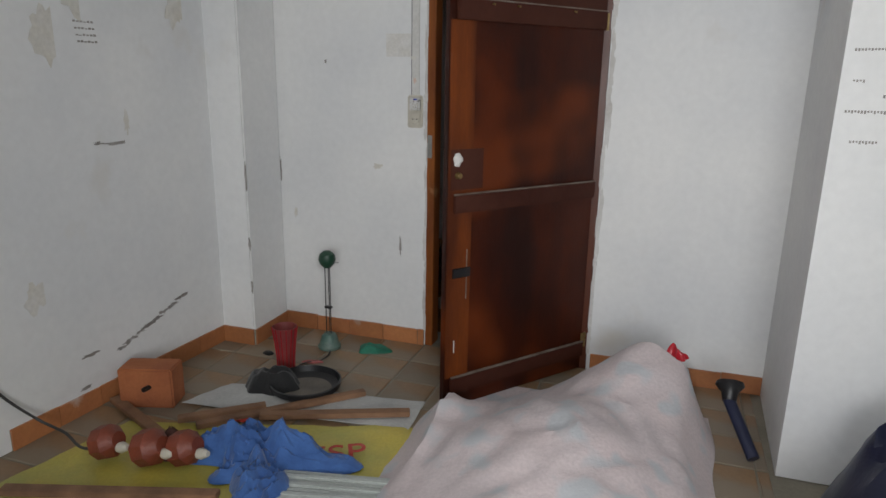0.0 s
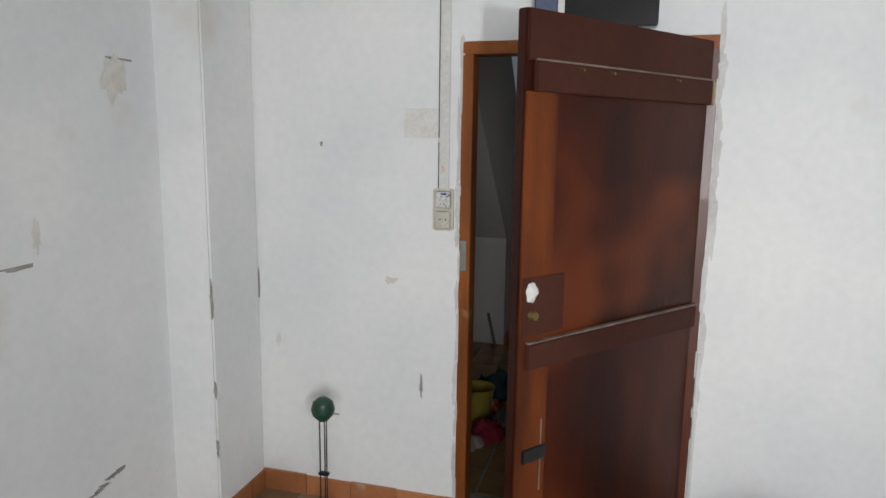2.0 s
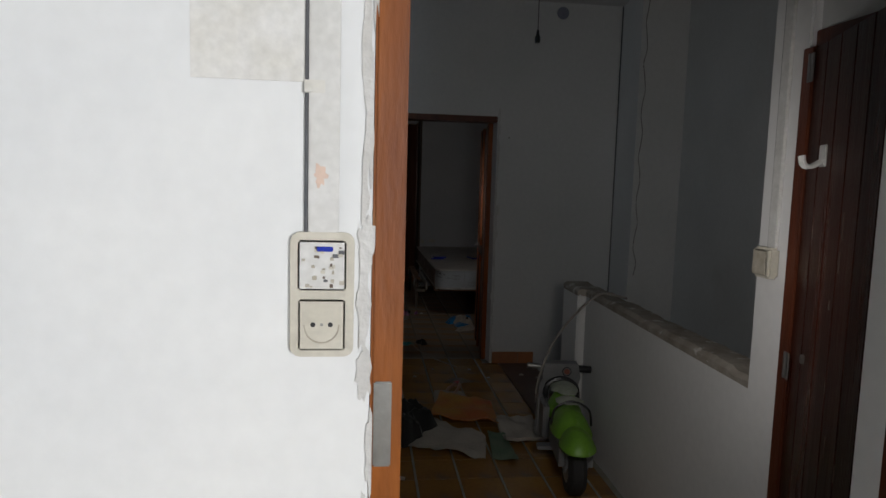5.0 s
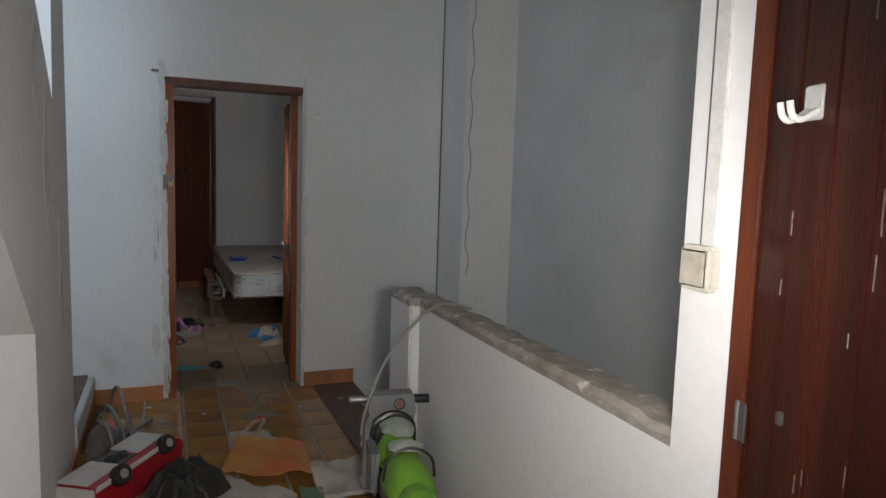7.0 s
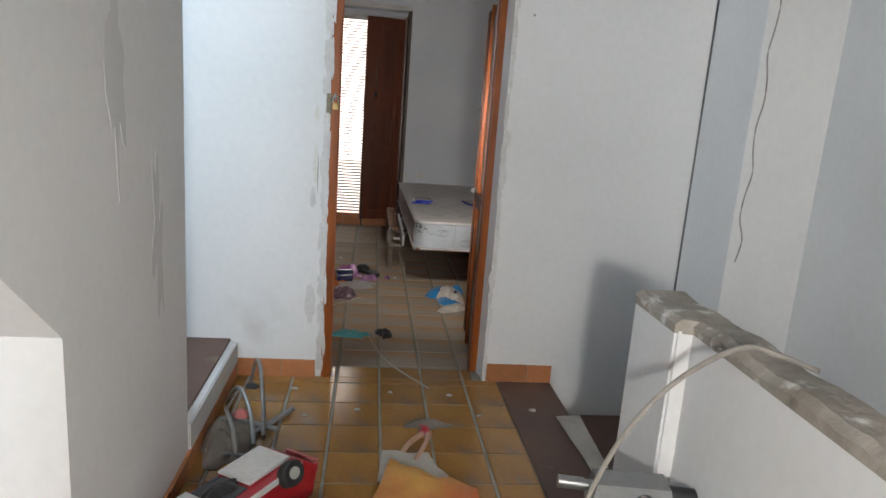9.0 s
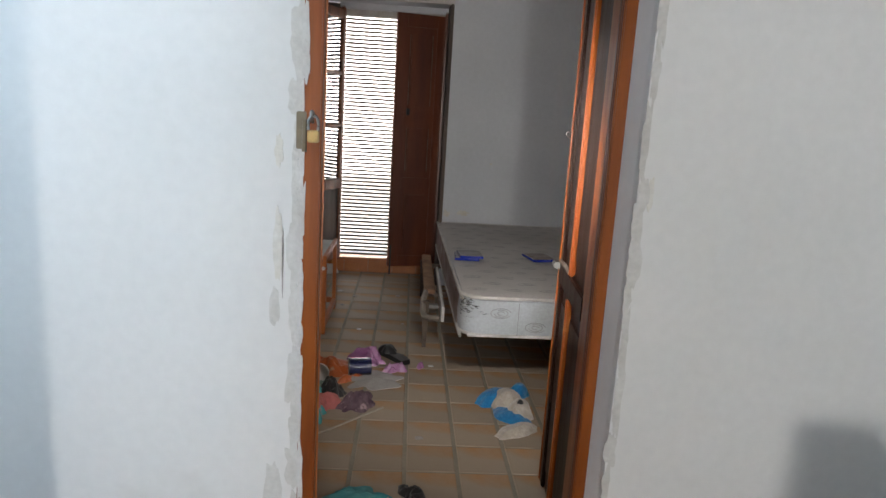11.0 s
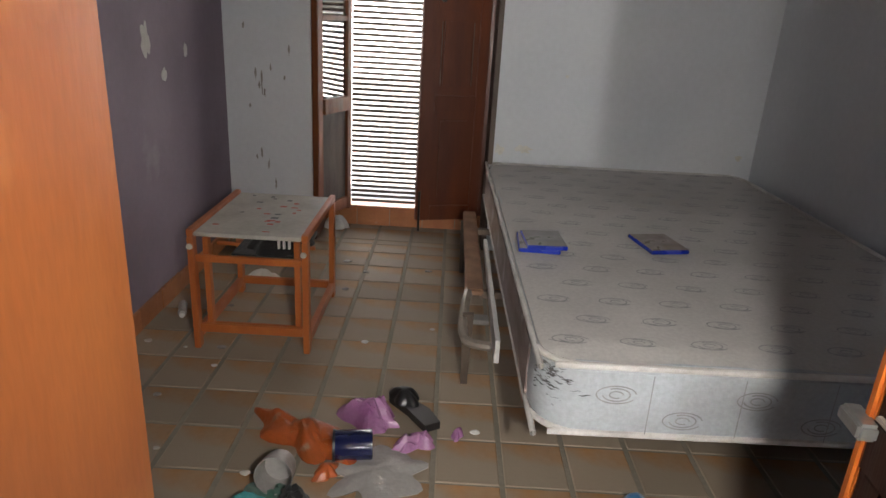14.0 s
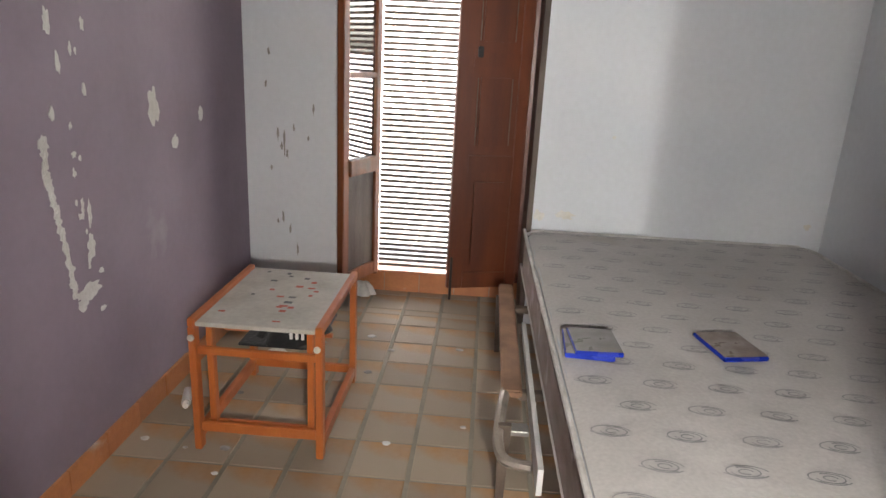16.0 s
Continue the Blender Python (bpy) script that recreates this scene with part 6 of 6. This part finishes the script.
tagged(part("lilac_scrap", lump((0.49, 6.36, 0.0), 0.09, 0.035, 0.04, 54, 0.6, 22, ragged=0.5, fold_size=18), LILAC), "strip of crumpled lilac foil", "wrapper")
tagged(part("lilac_bit", lump((0.625, 6.42, 0.0), 0.03, 0.016, 0.035, 55, 0.6, 60, ragged=0.4), LILAC), "small twisted bit of lilac foil", "wrapper")
shoe = thing("black_slipper", "black rubber slipper lying on its side", "slipper", (0.45, 6.55, 0))
part("sole", prism([(x * 0.5, y) for x, y in ((-0.07, -0.12), (0.05, -0.13), (0.09, -0.04), (0.06, 0.04), (0.09, 0.11), (0.02, 0.14), (-0.06, 0.11), (-0.05, 0.0))], 0.0, 0.03, m=Matrix.Translation((0.46, 6.54, 0.003)) @ Matrix.Rotation(radians(40), 4, "Z")), BLACK, shoe)
part("upper", lump((0.425, 6.60, 0.03), 0.055, 0.07, 0.045, 61, 0.2, 40), BLACK, shoe)
mug = thing("navy_mug", "dark navy glossy cup lying on its side", "cup", (0.275, 6.28, 0))
part("body", lathe([(0.0, 0.0), (0.047, 0.0), (0.05, 0.01), (0.05, 0.128), (0.046, 0.13), (0.044, 0.02), (0.0, 0.015)], (0.212, 6.262, 0.051), 28, Matrix.Rotation(radians(8), 4, "Z") @ Matrix.Rotation(radians(90), 4, "Y")), NAVY_CUP, mug)
part("rim", lathe([(0.046, 0.0), (0.0525, 0.0), (0.0525, 0.008), (0.046, 0.008)], (0.212, 6.262, 0.051), 28, Matrix.Rotation(radians(8), 4, "Z") @ Matrix.Rotation(radians(90), 4, "Y")), BLACK, mug)
tagged(part("clear_bag", lump((0.36, 6.20, 0.0), 0.16, 0.13, 0.012, 56, 0.4, 20, ragged=0.4), WHITE_BAG), "flattened clear plastic bag on the floor", "bag")
tagged(part("clear_cup", lathe([(0.0, 0.0), (0.05, 0.0), (0.058, 0.09), (0.055, 0.09), (0.046, 0.006), (0.0, 0.006)], (0.07, 6.14, 0.06), 20, Matrix.Rotation(radians(75), 4, "X")), WHITE_BAG), "clear plastic cup lying on its side", "cup")
for i, (x, y, rx, ry, h, mt, text) in enumerate((
        (0.02, 5.96, 0.09, 0.07, 0.07, TEAL, "crumpled teal cloth in a heap of clothes"),
        (0.15, 5.98, 0.08, 0.08, 0.08, BLACK_CLOTH, "crumpled black cloth in a heap of clothes"),
        (0.13, 5.85, 0.10, 0.07, 0.06, PINK, "crumpled pink cloth in a heap of clothes"),
        (0.28, 5.90, 0.12, 0.08, 0.05, DARK_PRINT_CLOTH, "dark printed cloth in a heap of clothes"),
        (0.10, 5.77, 0.09, 0.05, 0.04, TEAL, "teal cloth at the edge of a heap of clothes"),
        (-0.02, 5.84, 0.05, 0.04, 0.05, GREEN_TOY, "small bright green cloth in a heap of clothes"),
        (0.06, 6.07, 0.07, 0.04, 0.05, GREEN_BASE, "grey-green cloth on a heap of clothes"),
        (0.36, 5.05, 0.11, 0.05, 0.025, TEAL, "pale teal cloth by the doorway"),
        (0.575, 5.06, 0.045, 0.07, 0.04, BLACK_CLOTH, "small black cloth by the doorway"))):
    tagged(part("cloth", lump((x, y, 0.0), rx, ry, h, 60 + i, 0.6, 25 * i, ragged=0.5, fold_size=14), mt), text, "cloth", "clothes on the bedroom floor")
plush = lump((1.02, 5.98, 0.0), 0.13, 0.07, 0.09, 81, 0.15, 25, ragged=0.2)
lump((1.16, 6.08, 0.0), 0.07, 0.05, 0.07, 82, 0.15, 50, ragged=0.2, into=plush)
lump((1.08, 5.78, 0.0), 0.06, 0.13, 0.05, 84, 0.15, 40, ragged=0.2, into=plush)
split = len(plush.faces)
lump((1.08, 5.92, 0.01), 0.085, 0.10, 0.11, 83, 0.15, 30, ragged=0.2, into=plush)
lump((1.12, 5.80, 0.01), 0.07, 0.07, 0.10, 85, 0.15, 0, ragged=0.2, into=plush)
lump((1.08, 5.63, 0.0), 0.12, 0.055, 0.06, 86, 0.15, 25, ragged=0.2, into=plush)
head = len(plush.faces)
lump((1.115, 5.775, 0.088), 0.016, 0.016, 0.02, 87, 0.1, into=plush)
ob = tagged(part("plush_toy", plush, PLUSH_BLUE), "blue and cream plush toy lying on the floor", "plush toy")
ob.data.materials.append(PLUSH_WHITE)
ob.data.materials.append(BLACK)
for f in ob.data.polygons:
    f.material_index = 2 if f.index >= head else 1 if f.index >= split else 0
tagged(part("cord", tube([(0.10, 5.50, 0.006), (0.22, 5.62, 0.006), (0.33, 5.74, 0.006), (0.43, 5.84, 0.008)], 0.005), STRING), "pale cord on the bedroom floor", "cord")
rnd = random.Random(17)
for k in range(26):
    x, y, s = rnd.uniform(-0.75, 0.75), rnd.uniform(5.4, 8.2), rnd.uniform(0.006, 0.016)
    tagged(part("scrap", lump((x, y, 0.0), s * 1.3, s, s * 0.4, k, seg=10, rings=4), rnd.choice((PAPER, PAPER, DIRT, BARE))), "small scrap on the dusty bedroom floor", "scrap", "floor scraps")

marks = thing("wall_marks_bedroom", "flaked paint, stains and dark drips on the bedroom walls", "stain", (-0.9, 7.2, 1.0), kind="structure")
for y, z, w, h in ((7.40, 1.227, 0.075, 0.13), (7.83, 1.167, 0.04, 0.07), (7.56, 1.07, 0.05, 0.06), (6.86, 0.645, 0.13, 0.055), (6.82, 0.615, 0.06, 0.05), (6.90, 0.80, 0.035, 0.09), (6.91, 0.91, 0.02, 0.08), (6.83, 1.40, 0.02, 0.06), (6.80, 1.52, 0.03, 0.07), (6.93, 0.56, 0.03, 0.02), (6.72, 1.17, 0.045, 0.05)):
    part("flaked_patch", blotch((-0.7998, y, z), w, h, "+x", int(y * 31 + z * 17), 0.002, 0.35), BARE, marks)
rnd = random.Random(33)
for k in range(44):                    # a long flaked seam, and loose flakes beside it
    z = 0.66 + 0.52 * k / 44
    part("flaked_patch", blotch((-0.7998, 6.79 - 0.17 * (z - 0.66) + rnd.gauss(0, 0.006), z), rnd.uniform(0.010, 0.030), rnd.uniform(0.02, 0.045), "+x", 700 + k, 0.0012 + 0.0009 * (k % 5), 0.5, 16), BARE, marks)
for k in range(22):
    z = rnd.uniform(0.66, 1.55)
    part("flaked_patch", blotch((-0.7998, 6.87 + rnd.gauss(0, 0.045), z), rnd.uniform(0.008, 0.022), rnd.uniform(0.012, 0.045), "+x", 800 + k, 0.0016 + 0.0009 * (k % 4), 0.5, 14), BARE, marks)
for x, z, h in ((-0.62, 1.02, 0.05), (-0.60, 0.95, 0.03), (-0.585, 0.98, 0.10), (-0.57, 0.91, 0.04), (-0.66, 0.83, 0.02), (-0.53, 1.05, 0.03), (-0.60, 0.55, 0.05), (-0.56, 0.48, 0.04), (-0.68, 1.28, 0.03), (-0.45, 1.0, 0.02), (-0.63, 0.52, 0.02), (-0.52, 0.36, 0.05), (-0.42, 1.16, 0.04), (-0.66, 1.45, 0.03)):
    part("dark_drip", blotch((x, 8.3995, z), 0.012, h * 1.3, "-y", int(x * -60 + z * 11), 0.002, 0.5, 12), DIRT, marks)
for x, z, w, h in ((0.84, 0.65, 0.07, 0.06), (0.98, 0.66, 0.10, 0.05), (1.2, 1.1, 0.02, 0.02), (2.28, 0.68, 0.04, 0.03)):
    part("stain", blotch((x, 8.3995, z), w, h, "-y", int(x * 20), 0.0015), PATCHY, marks)

# ---- floor tiles, last ----
PX, PY, X0, Y0 = 0.2245, 0.2305, 0.3205, 3.866


def tiles(floor, material, regions, seed, px=PX, py=PY, x0=X0, y0=Y0, wide=0.013, narrow=0.007, name="floor_tile"):
    """Square tiles as pieces of their own, in wide joints; alike tiles share their mesh."""
    rn = random.Random(seed)
    meshes = {}
    for xa, ya, xb, yb in regions:
        for i in range(math.floor((xa - x0) / px), math.ceil((xb - x0) / px)):
            for j in range(math.floor((ya - y0) / py), math.ceil((yb - y0) / py)):
                a, b = max(xa, x0 + i * px + wide / 2), min(xb, x0 + (i + 1) * px - wide / 2)
                c, d = max(ya, y0 + j * py + narrow / 2), min(yb, y0 + (j + 1) * py - narrow / 2)
                if b - a < 0.02 or d - c < 0.02:
                    continue
                key = (round(b - a, 3), round(d - c, 3))
                if key not in meshes:
                    bm = bmesh.new()
                    hx, hy, e = key[0] / 2, key[1] / 2, 0.004
                    low = [bm.verts.new((sx * hx, sy * hy, -0.012)) for sx, sy in ((-1, -1), (1, -1), (1, 1), (-1, 1))]
                    mid = [bm.verts.new((sx * hx, sy * hy, -0.003)) for sx, sy in ((-1, -1), (1, -1), (1, 1), (-1, 1))]
                    up = [bm.verts.new((sx * (hx - e), sy * (hy - e), 0.0)) for sx, sy in ((-1, -1), (1, -1), (1, 1), (-1, 1))]
                    for p, q in ((low, mid), (mid, up)):
                        for k in range(4):
                            bm.faces.new((p[k], p[(k + 1) % 4], q[(k + 1) % 4], q[k]))
                    bm.faces.new(up)
                    me = bpy.data.meshes.new(name)
                    bm.to_mesh(me)
                    bm.free()
                    me.materials.append(material)
                    meshes[key] = me
                ob = new(name, meshes[key])
                ob.parent = floor
                ob.location = ((a + b) / 2, (c + d) / 2, rn.uniform(-0.0012, 0.0))
                ob.rotation_euler = (rn.uniform(-0.003, 0.003), rn.uniform(-0.003, 0.003), 0)


tiles(bpy.data.objects["floor_hall"], TILE_HALL, ((-0.9, 0.17, 1.305, 2.535), (-0.195, 2.535, 1.296, 3.03), (-0.195, 3.03, 1.178, YB), (0.286, YB, 1.048, 4.54)), 1)
tiles(bpy.data.objects["floor_bedroom"], TILE_BED, ((-0.795, 4.545, 2.36, 8.395), (-0.29, 8.395, 0.785, 8.79)), 2, wide=0.017, narrow=0.006)
tiles(bpy.data.objects["floor_living"], TILE_LIVING, ((-1.24, -2.4, 1.8, -0.005),), 3, 0.25, 0.25, 0.0, 0.0, 0.009, 0.009)

# the living room's things were laid out from the corner of its door; here the room takes its place beside the hall
LIVING_AT = Vector((0.054, -0.055, 0))
for ob in scene.objects:
    if ob.parent is None and ob.type in ("MESH", "EMPTY", "FONT"):
        near = min((ob.matrix_world @ v.co).y for v in ob.data.vertices) if ob.type == "MESH" else ob.matrix_basis.translation.y
        if near < -0.0005 or ob.name in ("wall_living_door", "door_1", "double_socket"):
            ob.location += LIVING_AT
